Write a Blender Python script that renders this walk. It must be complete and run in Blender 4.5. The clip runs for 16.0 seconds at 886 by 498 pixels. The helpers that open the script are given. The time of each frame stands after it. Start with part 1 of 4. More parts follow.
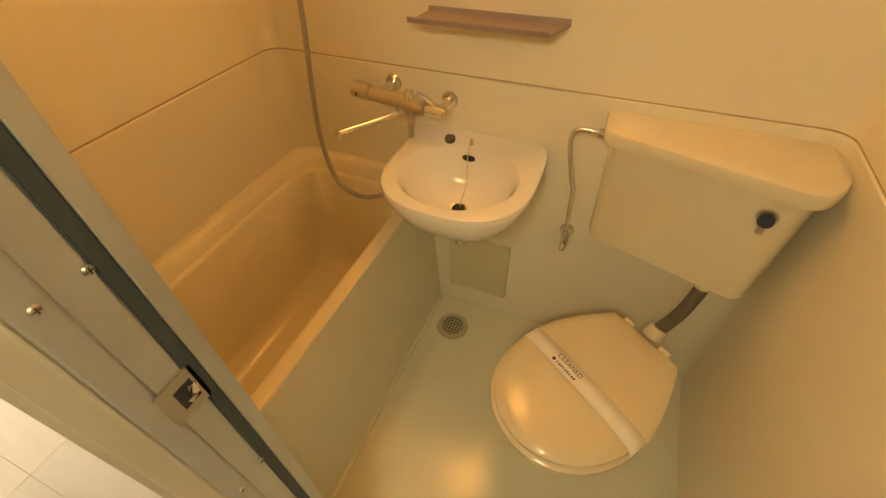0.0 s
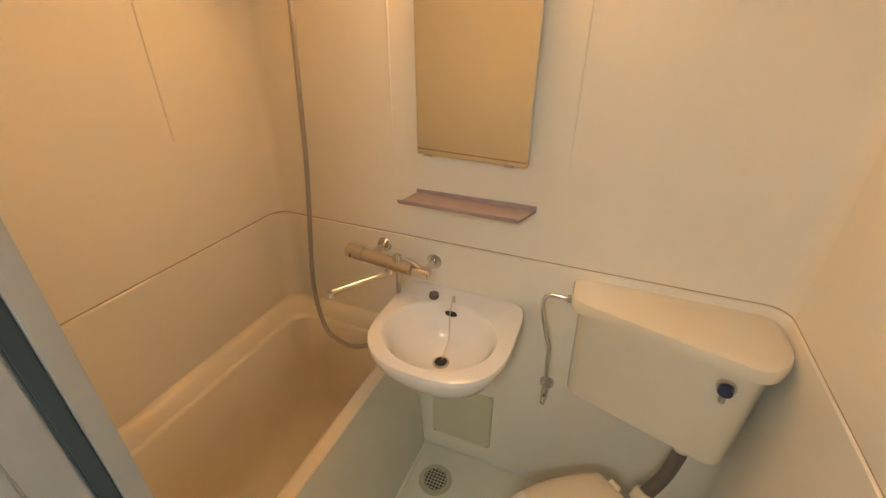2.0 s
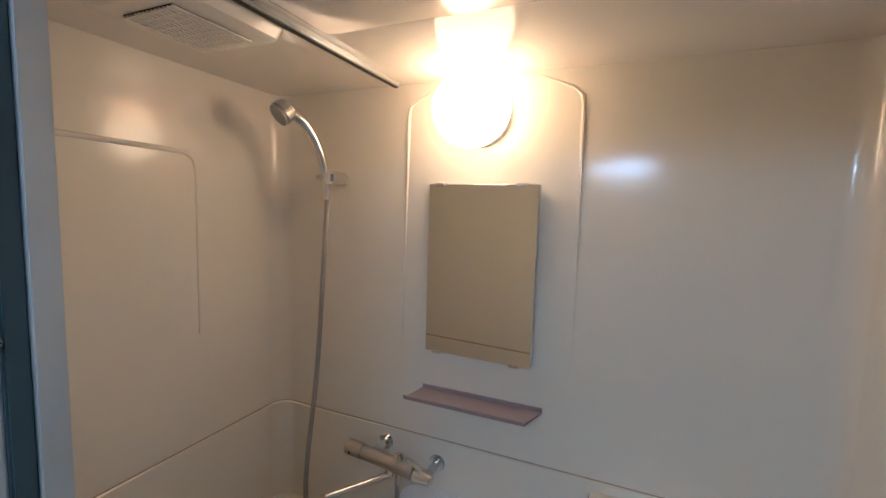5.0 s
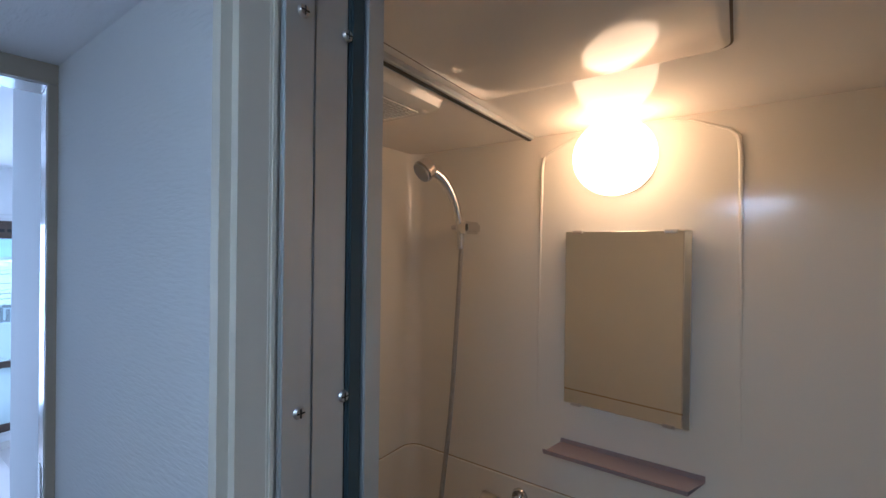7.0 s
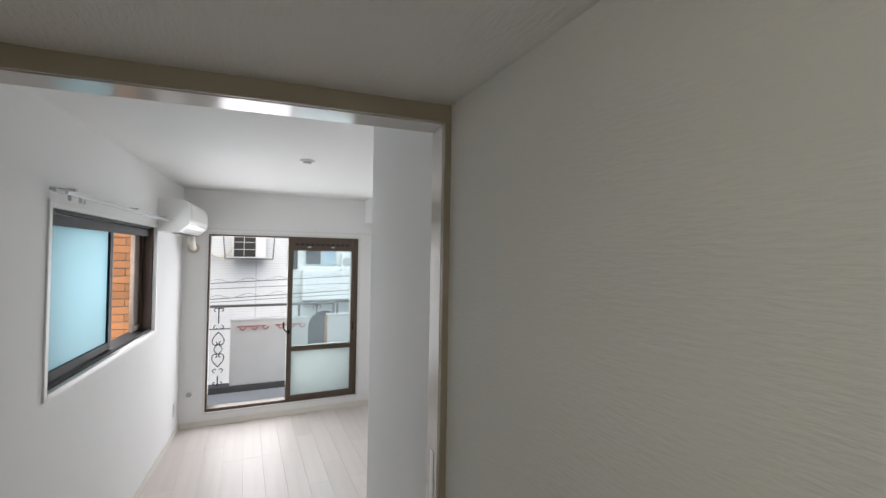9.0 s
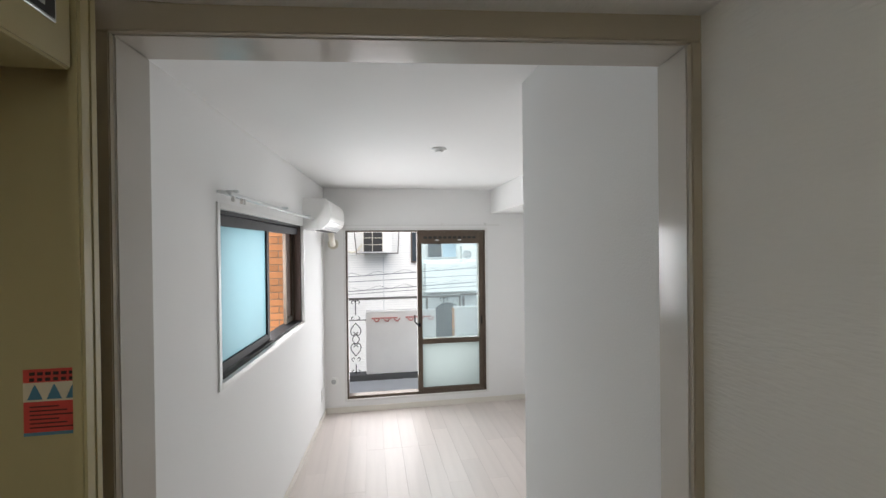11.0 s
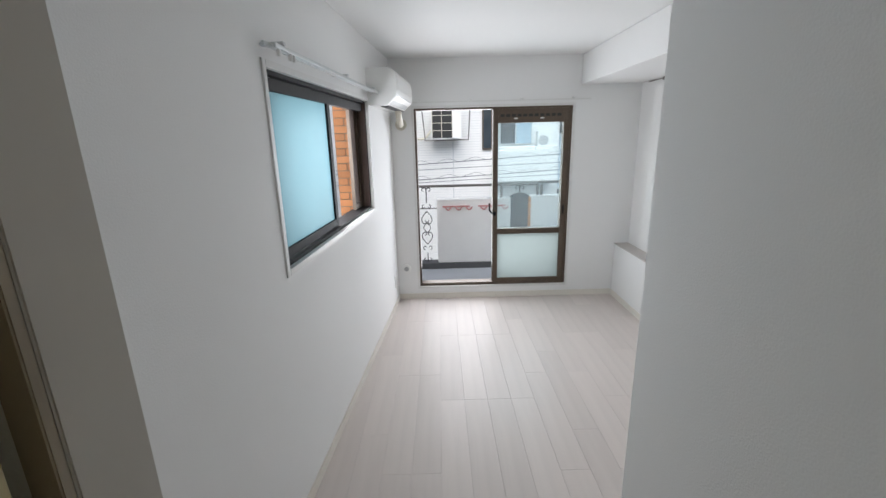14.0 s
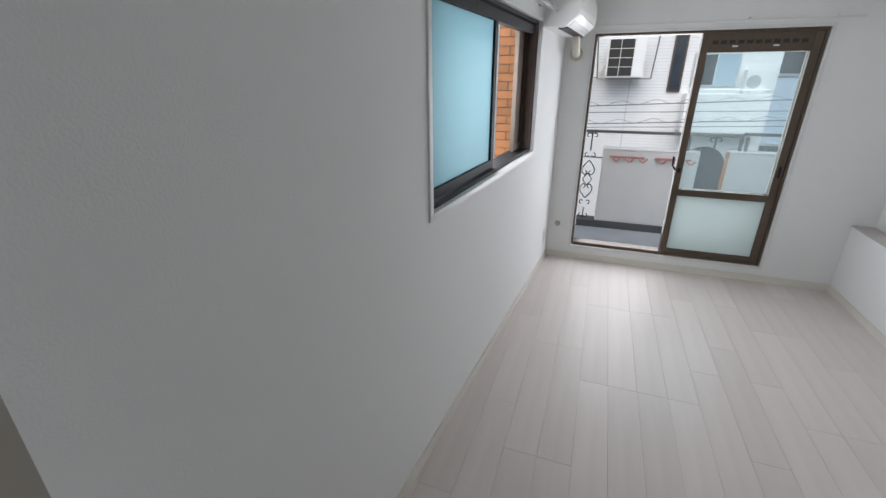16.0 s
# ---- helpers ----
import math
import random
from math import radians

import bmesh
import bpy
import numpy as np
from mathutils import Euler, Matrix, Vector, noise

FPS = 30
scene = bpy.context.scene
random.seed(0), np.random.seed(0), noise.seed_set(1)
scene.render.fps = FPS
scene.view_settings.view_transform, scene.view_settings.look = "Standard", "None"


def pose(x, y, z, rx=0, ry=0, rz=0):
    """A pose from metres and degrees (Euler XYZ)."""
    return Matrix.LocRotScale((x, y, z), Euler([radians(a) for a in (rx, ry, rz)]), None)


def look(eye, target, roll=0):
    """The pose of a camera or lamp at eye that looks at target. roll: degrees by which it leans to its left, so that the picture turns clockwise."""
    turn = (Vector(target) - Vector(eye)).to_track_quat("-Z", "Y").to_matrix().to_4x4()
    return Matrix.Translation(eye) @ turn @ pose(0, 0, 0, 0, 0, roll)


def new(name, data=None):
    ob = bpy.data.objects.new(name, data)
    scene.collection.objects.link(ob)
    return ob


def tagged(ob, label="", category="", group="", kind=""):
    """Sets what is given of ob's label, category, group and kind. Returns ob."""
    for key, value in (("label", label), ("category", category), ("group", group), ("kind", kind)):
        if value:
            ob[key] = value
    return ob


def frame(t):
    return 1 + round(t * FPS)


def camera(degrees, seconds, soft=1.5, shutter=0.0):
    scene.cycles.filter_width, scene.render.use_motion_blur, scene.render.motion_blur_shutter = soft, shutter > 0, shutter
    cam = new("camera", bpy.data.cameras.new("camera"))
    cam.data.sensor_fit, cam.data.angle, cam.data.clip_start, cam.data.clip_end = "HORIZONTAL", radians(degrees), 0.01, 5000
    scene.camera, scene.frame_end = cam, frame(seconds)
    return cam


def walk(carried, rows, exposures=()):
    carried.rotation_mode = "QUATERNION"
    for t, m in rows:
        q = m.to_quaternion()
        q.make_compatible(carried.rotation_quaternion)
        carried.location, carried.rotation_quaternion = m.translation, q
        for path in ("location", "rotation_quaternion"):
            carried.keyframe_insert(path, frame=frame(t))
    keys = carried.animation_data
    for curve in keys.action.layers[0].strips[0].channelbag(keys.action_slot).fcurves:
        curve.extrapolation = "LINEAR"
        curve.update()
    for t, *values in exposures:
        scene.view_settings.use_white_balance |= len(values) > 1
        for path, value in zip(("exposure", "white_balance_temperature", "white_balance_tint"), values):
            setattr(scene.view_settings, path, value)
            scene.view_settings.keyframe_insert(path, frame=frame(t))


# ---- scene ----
cam = camera(92.7, 16.0)
PATH = [
    (0, (0.712, 0.498, 1.484), (0.129, 1.796, 0.078), -1.8),
    (0.5, (0.719, 0.511, 1.52), (0.112, 1.9, 0.214), -1.3),
    (1, (0.713, 0.52, 1.557), (0.086, 1.999, 0.366), -0.7),
    (1.5, (0.724, 0.518, 1.59), (0.08, 2.072, 0.508), -0.2),
    (2, (0.733, 0.507, 1.619), (0.067, 2.129, 0.657), 0.2),
    (2.5, (0.735, 0.498, 1.634), (0.042, 2.173, 0.789), 0.5),
    (3, (0.736, 0.488, 1.645), (0.028, 2.223, 0.945), 1.0),
    (3.5, (0.734, 0.47, 1.643), (0.024, 2.262, 1.111), 1.7),
    (4, (0.746, 0.472, 1.661), (0.009, 2.29, 1.272), 1.7),
    (6.5, (0.68, 0.408, 1.717), (-0.283, 2.161, 1.689), 0.4),
    (7, (0.625, 0.375, 1.717), (-0.519, 2.016, 1.711), 0.7),
    (7.5, (0.557, 0.335, 1.72), (-0.796, 1.807, 1.742), 1.1),
    (8, (0.502, 0.278, 1.726), (-1.042, 1.548, 1.769), 1.2),
    (8.5, (0.464, 0.232, 1.723), (-1.237, 1.282, 1.779), 1.5),
    (9, (0.405, 0.217, 1.724), (-1.407, 1.064, 1.754), 1.0),
    (9.5, (0.346, 0.177, 1.703), (-1.533, 0.862, 1.707), 0.2),
    (10, (0.281, 0.128, 1.711), (-1.641, 0.683, 1.7), -0.3),
    (12.5, (-0.041, 0.165, 1.72), (-2.036, 0.234, 1.605), -0.5),
    (13, (-0.077, 0.142, 1.69), (-2.064, 0.146, 1.465), -0.6),
    (13.5, (-0.141, 0.116, 1.653), (-2.11, 0.106, 1.303), -1.0),
    (14, (-0.205, 0.112, 1.633), (-2.138, 0.12, 1.121), -1.4),
    (14.5, (-0.259, 0.094, 1.613), (-2.146, 0.097, 0.952), -1.7),
    (15, (-0.331, 0.072, 1.603), (-2.175, 0.023, 0.828), -1.6),
    (15.5, (-0.383, 0.035, 1.592), (-2.202, -0.245, 0.81), -1.1),
    (16, (-0.501, 0.024, 1.578), (-2.243, -0.61, 0.828), -0.1),
]
EXPOSURES = [(0, 1.75, 12000, 8), (0.5, 1.8, 11500, 8), (1, 1.8, 9600, 10), (1.5, 1.9, 7400, 10), (2.5, 1.75, 5150, 10), (3.5, 1.5, 4350, 10), (4, 1.25, 4250, 10), (6.5, 0.8, 3750, 4), (7, 0.5, 4200, 12), (7.5, 0.15, 5000, 15), (8, 0.1, 5700, 12), (9, 0.1, 6200, 10), (10, 0.2, 6300, 10), (12.5, 0.25, 6250, 9), (14, 0.1, 6050, 9), (16, -0.18, 6000, 9)]
walk(cam, [(t, look(eye, target, roll)) for t, eye, target, roll in PATH], EXPOSURES)

# ---- world and sun ----
world = bpy.data.worlds.new("world")
scene.world = world
world.use_nodes = True
wn = world.node_tree
sky = wn.nodes.new("ShaderNodeTexSky")
sky.sky_type, sky.sun_disc = "NISHITA", False
sky.sun_elevation, sky.sun_rotation = radians(53), radians(96)
sky.air_density, sky.dust_density = 1.0, 4.0
wn.links.new(sky.outputs[0], wn.nodes["Background"].inputs[0])
wn.nodes["Background"].inputs[1].default_value = 0.15
sun = bpy.data.lights.new("sun", "SUN")
sun.energy, sun.angle, sun.color = 3.2, radians(75), (1.0, 0.985, 0.97)
sun_ob = new("sun", sun)
sun_ob.matrix_world = look((6, -0.6, 8), (0, 0, 0))


def area(name, m, sx, sy, watts, color):
    d = bpy.data.lights.new(name, "AREA")
    d.shape, d.size, d.size_y, d.energy, d.color = "RECTANGLE", sx, sy, watts, color
    ob = new(name, d)
    ob.matrix_world = m
    return ob


# skylight standing in the two window openings, just outside the glass
area("sky_light_balcony", look((-4.62, 0.65, 1.05), (-2, 0.65, 0.6)), 1.4, 1.7, 30, (1.0, 0.965, 0.95))
area("sky_light_side", look((-2.75, -0.78, 1.5), (-2.6, 2, 0.9)), 1.4, 0.75, 30, (1.0, 0.97, 0.96))


# ---- materials ----
def mat(name, color, rough=0.5, metal=0.0, vary=0.06, scale=6.0, bump=0.0, bscale=60.0, stretch=(1, 1, 1), spec=0.5, trans=0.0, coat=0.0, emit=0.0, island=0.0):
    m = bpy.data.materials.new(name)
    m.use_nodes = True
    nt = m.node_tree
    b = nt.nodes["Principled BSDF"]
    b.inputs["Roughness"].default_value, b.inputs["Metallic"].default_value = rough, metal
    b.inputs["Specular IOR Level"].default_value = spec
    b.inputs["Transmission Weight"].default_value, b.inputs["Coat Weight"].default_value = trans, coat
    b.inputs["Coat Roughness"].default_value = 0.08
    co = nt.nodes.new("ShaderNodeTexCoord")
    mp = nt.nodes.new("ShaderNodeMapping")
    mp.inputs["Scale"].default_value = stretch
    nt.links.new(co.outputs["Object"], mp.inputs[0])
    n1 = nt.nodes.new("ShaderNodeTexNoise")
    n1.inputs["Scale"].default_value, n1.inputs["Detail"].default_value = scale, 6
    nt.links.new(mp.outputs[0], n1.inputs["Vector"])
    mix = nt.nodes.new("ShaderNodeMix")
    mix.data_type = "RGBA"
    d = [max(0, c * (1 - 2 * vary)) for c in color]
    e = [min(1, c * (1 + 2 * vary)) for c in color]
    mix.inputs[6].default_value, mix.inputs[7].default_value = (*d, 1), (*e, 1)
    src = n1.outputs["Fac"]
    if island:
        info = nt.nodes.new("ShaderNodeObjectInfo")
        ma = nt.nodes.new("ShaderNodeMath")
        ma.operation = "MULTIPLY_ADD"
        ma.inputs[1].default_value = island
        nt.links.new(info.outputs["Random"], ma.inputs[0])
        sc = nt.nodes.new("ShaderNodeMath")
        sc.operation = "MULTIPLY"
        sc.inputs[1].default_value = 1 - island
        nt.links.new(src, sc.inputs[0])
        nt.links.new(sc.outputs[0], ma.inputs[2])
        src = ma.outputs[0]
    nt.links.new(src, mix.inputs[0])
    nt.links.new(mix.outputs[2], b.inputs["Base Color"])
    rr = nt.nodes.new("ShaderNodeMapRange")
    rr.inputs[3].default_value, rr.inputs[4].default_value = max(0.02, rough * 0.85), min(1, rough * 1.15)
    nt.links.new(n1.outputs["Fac"], rr.inputs[0])
    nt.links.new(rr.outputs[0], b.inputs["Roughness"])
    if bump:
        n2 = nt.nodes.new("ShaderNodeTexNoise")
        n2.inputs["Scale"].default_value, n2.inputs["Detail"].default_value = bscale, 3
        nt.links.new(mp.outputs[0], n2.inputs["Vector"])
        bp = nt.nodes.new("ShaderNodeBump")
        bp.inputs["Strength"].default_value, bp.inputs["Distance"].default_value = bump, 0.004
        nt.links.new(n2.outputs["Fac"], bp.inputs["Height"])
        nt.links.new(bp.outputs[0], b.inputs["Normal"])
    if emit:
        b.inputs["Emission Color"].default_value = (*color, 1)
        b.inputs["Emission Strength"].default_value = emit
    return m


WALLPAPER = mat("white_ripple_wallpaper", (0.80, 0.79, 0.77), 0.7, vary=0.02, scale=3, bump=0.34, bscale=95, stretch=(0.45, 0.45, 2.4))
CEILPAPER = mat("white_woven_wallpaper", (0.80, 0.79, 0.78), 0.8, vary=0.015, scale=2, bump=0.5, bscale=90, stretch=(0.5, 1.6, 1))
ROOMPAPER = mat("white_room_wallpaper", (0.82, 0.82, 0.81), 0.8, vary=0.012, scale=1.5, bump=0.18, bscale=190)
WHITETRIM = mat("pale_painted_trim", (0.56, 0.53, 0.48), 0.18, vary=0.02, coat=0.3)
BASEBRD = mat("ivory_baseboard", (0.74, 0.71, 0.64), 0.45, vary=0.03)
FRP = mat("cream_moulded_plastic", (0.88, 0.83, 0.71), 0.17, vary=0.02, scale=3, bump=0.03, bscale=25, coat=0.22)
FRPFLOOR = mat("pale_green_floor_pan", (0.76, 0.74, 0.60), 0.24, vary=0.04, scale=5, bump=0.05, bscale=40, coat=0.2)
TUBMAT = mat("cream_tub_plastic", (0.89, 0.82, 0.67), 0.2, vary=0.03, scale=4, bump=0.03, bscale=20, coat=0.3)
FRPCEIL = mat("glossy_ceiling_plastic", (0.86, 0.80, 0.69), 0.11, vary=0.02, scale=3, bump=0.025, bscale=12, spec=0.3)
GROOVE = mat("dark_joint", (0.16, 0.11, 0.07), 0.6, vary=0.2, scale=30)
SEAM = mat("brown_sealant", (0.48, 0.36, 0.22), 0.6, vary=0.2, scale=30)
PLATEMAT = mat("dull_cream_plate", (0.68, 0.63, 0.46), 0.35, vary=0.04, scale=8)
CERAMIC = mat("ivory_ceramic", (0.90, 0.88, 0.84), 0.08, vary=0.01, scale=4, coat=0.6)
TANKMAT = mat("ivory_tank_ceramic", (0.80, 0.73, 0.58), 0.18, vary=0.03, scale=5, coat=0.4)
DRAINMAT = mat("beige_drain_plastic", (0.50, 0.46, 0.33), 0.4, vary=0.08, scale=20)
LIDMAT = mat("beige_plastic_lid", (0.76, 0.66, 0.48), 0.22, vary=0.02, scale=8, coat=0.3)
CHROME = mat("worn_chrome", (0.72, 0.71, 0.69), 0.16, 1.0, vary=0.05, scale=40)
SATIN = mat("satin_nickel", (0.62, 0.58, 0.53), 0.34, 1.0, vary=0.05, scale=60)
HOSE = mat("grey_metal_hose", (0.45, 0.43, 0.41), 0.38, 0.8, vary=0.1, scale=50, bump=0.6, bscale=400)
DARKRUB = mat("black_rubber", (0.02, 0.02, 0.02), 0.5, vary=0.1)
GREYPIPE = mat("dark_grey_pipe", (0.14, 0.12, 0.10), 0.2, vary=0.1, scale=30, coat=0.4)
MIRROR = mat("mirror_silver", (0.86, 0.87, 0.84), 0.012, 1.0, vary=0.0)
SHELF = mat("mauve_plastic_shelf", (0.36, 0.29, 0.29), 0.3, vary=0.05, scale=10, coat=0.2)
GLOBE = mat("frosted_globe_lit", (1.0, 0.53, 0.19), 0.4, vary=0.0, emit=6.3)
HALLGLOW = mat("fill_light_diffuser", (1.0, 0.98, 0.87), 0.4, vary=0.0, emit=13.0)
ALUM = mat("grey_aluminium", (0.60, 0.62, 0.62), 0.35, 0.75, vary=0.05, scale=20)
ALUMDK = mat("dark_gasket", (0.045, 0.065, 0.07), 0.45, 0.1, vary=0.1)
CASING = mat("beige_casing", (0.58, 0.54, 0.44), 0.45, vary=0.04, scale=10)
SLFRAME = mat("beige_sliding_frame", (0.38, 0.33, 0.25), 0.42, vary=0.04, scale=10)
KITCHEN = mat("olive_cream_metal", (0.46, 0.40, 0.22), 0.4, vary=0.05, scale=5)
STRIPM = mat("white_paper_strip", (0.85, 0.82, 0.78), 0.8, vary=0.02)
INK = mat("black_ink", (0.03, 0.02, 0.02), 0.7)
BROWNALU = mat("bronze_aluminium", (0.11, 0.082, 0.06), 0.38, 0.4, vary=0.12, scale=30)
BLACKALU = mat("black_sash", (0.010, 0.010, 0.011), 0.55, 0.0, vary=0.1, scale=30, spec=0.2)
WHITEALU = mat("white_window_trim", (0.74, 0.74, 0.72), 0.35, vary=0.03, scale=20)
ACMAT = mat("white_ac_plastic", (0.82, 0.82, 0.80), 0.3, vary=0.01)
ACDARK = mat("grey_ac_louvre", (0.42, 0.43, 0.43), 0.3, vary=0.03)
PLANK = mat("pale_birch_plank", (0.66, 0.595, 0.555), 0.42, vary=0.07, scale=5, bump=0.07, bscale=30, stretch=(0.25, 4, 1), coat=0.06, island=0.35)
JOINT = mat("plank_joint", (0.60, 0.535, 0.49), 0.7, vary=0.05)
BRICK = mat("orange_brick_tile", (0.56, 0.25, 0.10), 0.6, vary=0.16, scale=12, bump=0.3, bscale=70, island=0.6)
MORTAR = mat("grey_mortar", (0.30, 0.25, 0.20), 0.9, vary=0.1)
STUCCO = mat("white_stucco", (0.83, 0.81, 0.78), 0.85, vary=0.04, scale=3, bump=0.5, bscale=90)
FACADE = mat("white_tile_facade", (0.80, 0.80, 0.78), 0.5, vary=0.03, scale=3)
FACADEJ = mat("grey_tile_joint", (0.60, 0.62, 0.62), 0.8, vary=0.03)
BLUEGREY = mat("pale_blue_wall", (0.50, 0.58, 0.66), 0.7, vary=0.04)
BALFLOOR = mat("grey_balcony_sheet", (0.48, 0.49, 0.50), 0.5, vary=0.06, scale=6)
IRON = mat("black_wrought_iron", (0.03, 0.03, 0.032), 0.45, 0.5, vary=0.15, scale=40)
RAILM = mat("grey_brown_rail", (0.18, 0.17, 0.16), 0.45, 0.5, vary=0.1)
PINK = mat("faded_pink_plastic", (0.55, 0.26, 0.24), 0.5, vary=0.2, scale=30)
DARKWIN = mat("dark_window_glass", (0.04, 0.05, 0.06), 0.08, vary=0.2, scale=2)
BLUEWIN = mat("pale_curtained_glass", (0.36, 0.47, 0.55), 0.15, vary=0.1, scale=2)
ASPHALT = mat("asphalt", (0.05, 0.05, 0.052), 0.9, vary=0.15, scale=4, bump=0.4, bscale=80)
CABLE = mat("black_cable", (0.10, 0.11, 0.12), 0.6)
REDINK = mat("red_sticker", (0.62, 0.07, 0.06), 0.45, vary=0.04)
BLUEINK = mat("blue_sticker", (0.08, 0.22, 0.33), 0.45, vary=0.04)
CREAMINK = mat("cream_sticker", (0.72, 0.66, 0.52), 0.45, vary=0.04)
NAVY = mat("navy_flush_button", (0.02, 0.025, 0.06), 0.15, vary=0.05, coat=0.4)
BEIGEPIPE = mat("beige_duct", (0.66, 0.62, 0.52), 0.45, vary=0.04)


def glass(name, color, rough, weight):
    m = bpy.data.materials.new(name)
    m.use_nodes = True
    nt = m.node_tree
    b = nt.nodes["Principled BSDF"]
    tr = nt.nodes.new("ShaderNodeBsdfTransparent")
    tr.inputs[0].default_value = (*color, 1)
    b.inputs["Base Color"].default_value = (*color, 1)
    b.inputs["Roughness"].default_value = rough
    mx = nt.nodes.new("ShaderNodeMixShader")
    mx.inputs[0].default_value = weight
    nt.links.new(tr.outputs[0], mx.inputs[1])
    nt.links.new(b.outputs[0], mx.inputs[2])
    nt.links.new(mx.outputs[0], nt.nodes["Material Output"].inputs[0])
    return m


def frosted(name, color):
    m = bpy.data.materials.new(name)
    m.use_nodes = True
    nt = m.node_tree
    b = nt.nodes["Principled BSDF"]
    b.inputs["Base Color"].default_value = (*color, 1)
    b.inputs["Roughness"].default_value = 0.25
    tl = nt.nodes.new("ShaderNodeBsdfTranslucent")
    n = nt.nodes.new("ShaderNodeTexNoise")
    n.inputs["Scale"].default_value = 2.0
    r = nt.nodes.new("ShaderNodeValToRGB")
    r.color_ramp.elements[0].color = (*[c * 0.93 for c in color], 1)
    r.color_ramp.elements[1].color = (*[min(1, c * 1.05) for c in color], 1)
    nt.links.new(n.outputs["Fac"], r.inputs[0])
    nt.links.new(r.outputs[0], tl.inputs[0])
    mx = nt.nodes.new("ShaderNodeMixShader")
    mx.inputs[0].default_value = 0.8
    nt.links.new(b.outputs[0], mx.inputs[1])
    nt.links.new(tl.outputs[0], mx.inputs[2])
    nt.links.new(mx.outputs[0], nt.nodes["Material Output"].inputs[0])
    return m


GLASS = glass("clear_glass", (0.94, 0.98, 0.985), 0.03, 0.07)
FROST = frosted("frosted_glass", (0.265, 0.355, 0.375))
FROSTLOW = frosted("frosted_lower_glass", (0.46, 0.50, 0.49))
SCREEN = mat("brown_screen", (0.15, 0.105, 0.09), 0.6, vary=0.05)


# ---- mesh helpers ----
def mesh_of(bm, name, material, smooth=True):
    me = bpy.data.meshes.new(name)
    bmesh.ops.recalc_face_normals(bm, faces=bm.faces)
    bm.to_mesh(me)
    bm.free()
    me.materials.append(material)
    if smooth:
        for p in me.polygons:
            p.use_smooth = True
        me.set_sharp_from_angle(angle=radians(38))
    return me


def part(name, bm, material, parent=None, label=""):
    ob = new(name, mesh_of(bm, name, material))
    if parent is not None:
        ob.parent = parent
    return tagged(ob, label) if label else ob


def thing(name, label, category, m=None, group="", kind=""):
    ob = new(name)
    ob.empty_display_size = 0.05
    if m is not None:
        ob.matrix_world = m
    return tagged(ob, label, category, group, kind)


def box(x0, x1, y0, y1, z0, z1, bev=0.0, seg=2, bm=None):
    own = bmesh.new()
    bmesh.ops.create_cube(own, size=1)
    for v in own.verts:
        v.co = Vector(((x0 + x1) / 2 + v.co.x * (x1 - x0), (y0 + y1) / 2 + v.co.y * (y1 - y0), (z0 + z1) / 2 + v.co.z * (z1 - z0)))
    if bev:
        bmesh.ops.bevel(own, geom=own.edges[:], offset=bev, segments=seg, affect="EDGES", clamp_overlap=True)
    return join(bm, own)


def join(bm, own):
    if bm is None:
        return own
    tmp = bpy.data.meshes.new("tmp")
    own.to_mesh(tmp)
    own.free()
    bm.from_mesh(tmp)
    bpy.data.meshes.remove(tmp)
    return bm


def cyl(a, b, r0, r1=None, n=20, bm=None, bev=0.0):
    a, b = Vector(a), Vector(b)
    own = bmesh.new()
    bmesh.ops.create_cone(own, cap_ends=True, segments=n, radius1=r0, radius2=r0 if r1 is None else r1, depth=(b - a).length)
    if bev:
        caps = [e for e in own.edges if len([f for f in e.link_faces if len(f.verts) > 4]) == 1]
        bmesh.ops.bevel(own, geom=caps, offset=bev, segments=2, affect="EDGES")
    q = Vector((0, 0, 1)).rotation_difference((b - a).normalized())
    own.transform(Matrix.Translation((a + b) / 2) @ q.to_matrix().to_4x4())
    return join(bm, own)


def smooth_path(pts, steps=8):
    pts = [Vector(p) for p in pts]
    out = []
    for i in range(len(pts) - 1):
        p0, p1, p2, p3 = pts[max(i - 1, 0)], pts[i], pts[i + 1], pts[min(i + 2, len(pts) - 1)]
        for k in range(steps):
            t = k / steps
            out.append(0.5 * ((2 * p1) + (p2 - p0) * t + (2 * p0 - 5 * p1 + 4 * p2 - p3) * t * t + (3 * p1 - p0 - 3 * p2 + p3) * t ** 3))
    return out + [pts[-1]]


def tube(pts, r, n=10, bm=None, ends=None):
    """A round bar along points; ends = radii at start and end."""
    pts = [Vector(p) for p in pts]
    own = bmesh.new()
    rings, up = [], Vector((0.13, 0.37, 0.92))
    for i, p in enumerate(pts):
        d = (pts[min(i + 1, len(pts) - 1)] - pts[max(i - 1, 0)]).normalized()
        a = d.cross(up)
        if a.length < 0.05:
            a = d.cross(Vector((1, 0, 0)))
        a.normalize()
        b = d.cross(a)
        rad = r if ends is None else ends[0] + (ends[1] - ends[0]) * i / (len(pts) - 1)
        rings.append([own.verts.new(p + rad * (math.cos(2 * math.pi * k / n) * a + math.sin(2 * math.pi * k / n) * b)) for k in range(n)])
    for r0, r1 in zip(rings, rings[1:]):
        for k in range(n):
            own.faces.new((r0[k], r0[(k + 1) % n], r1[(k + 1) % n], r1[k]))
    own.faces.new(rings[0][::-1])
    own.faces.new(rings[-1])
    return join(bm, own)


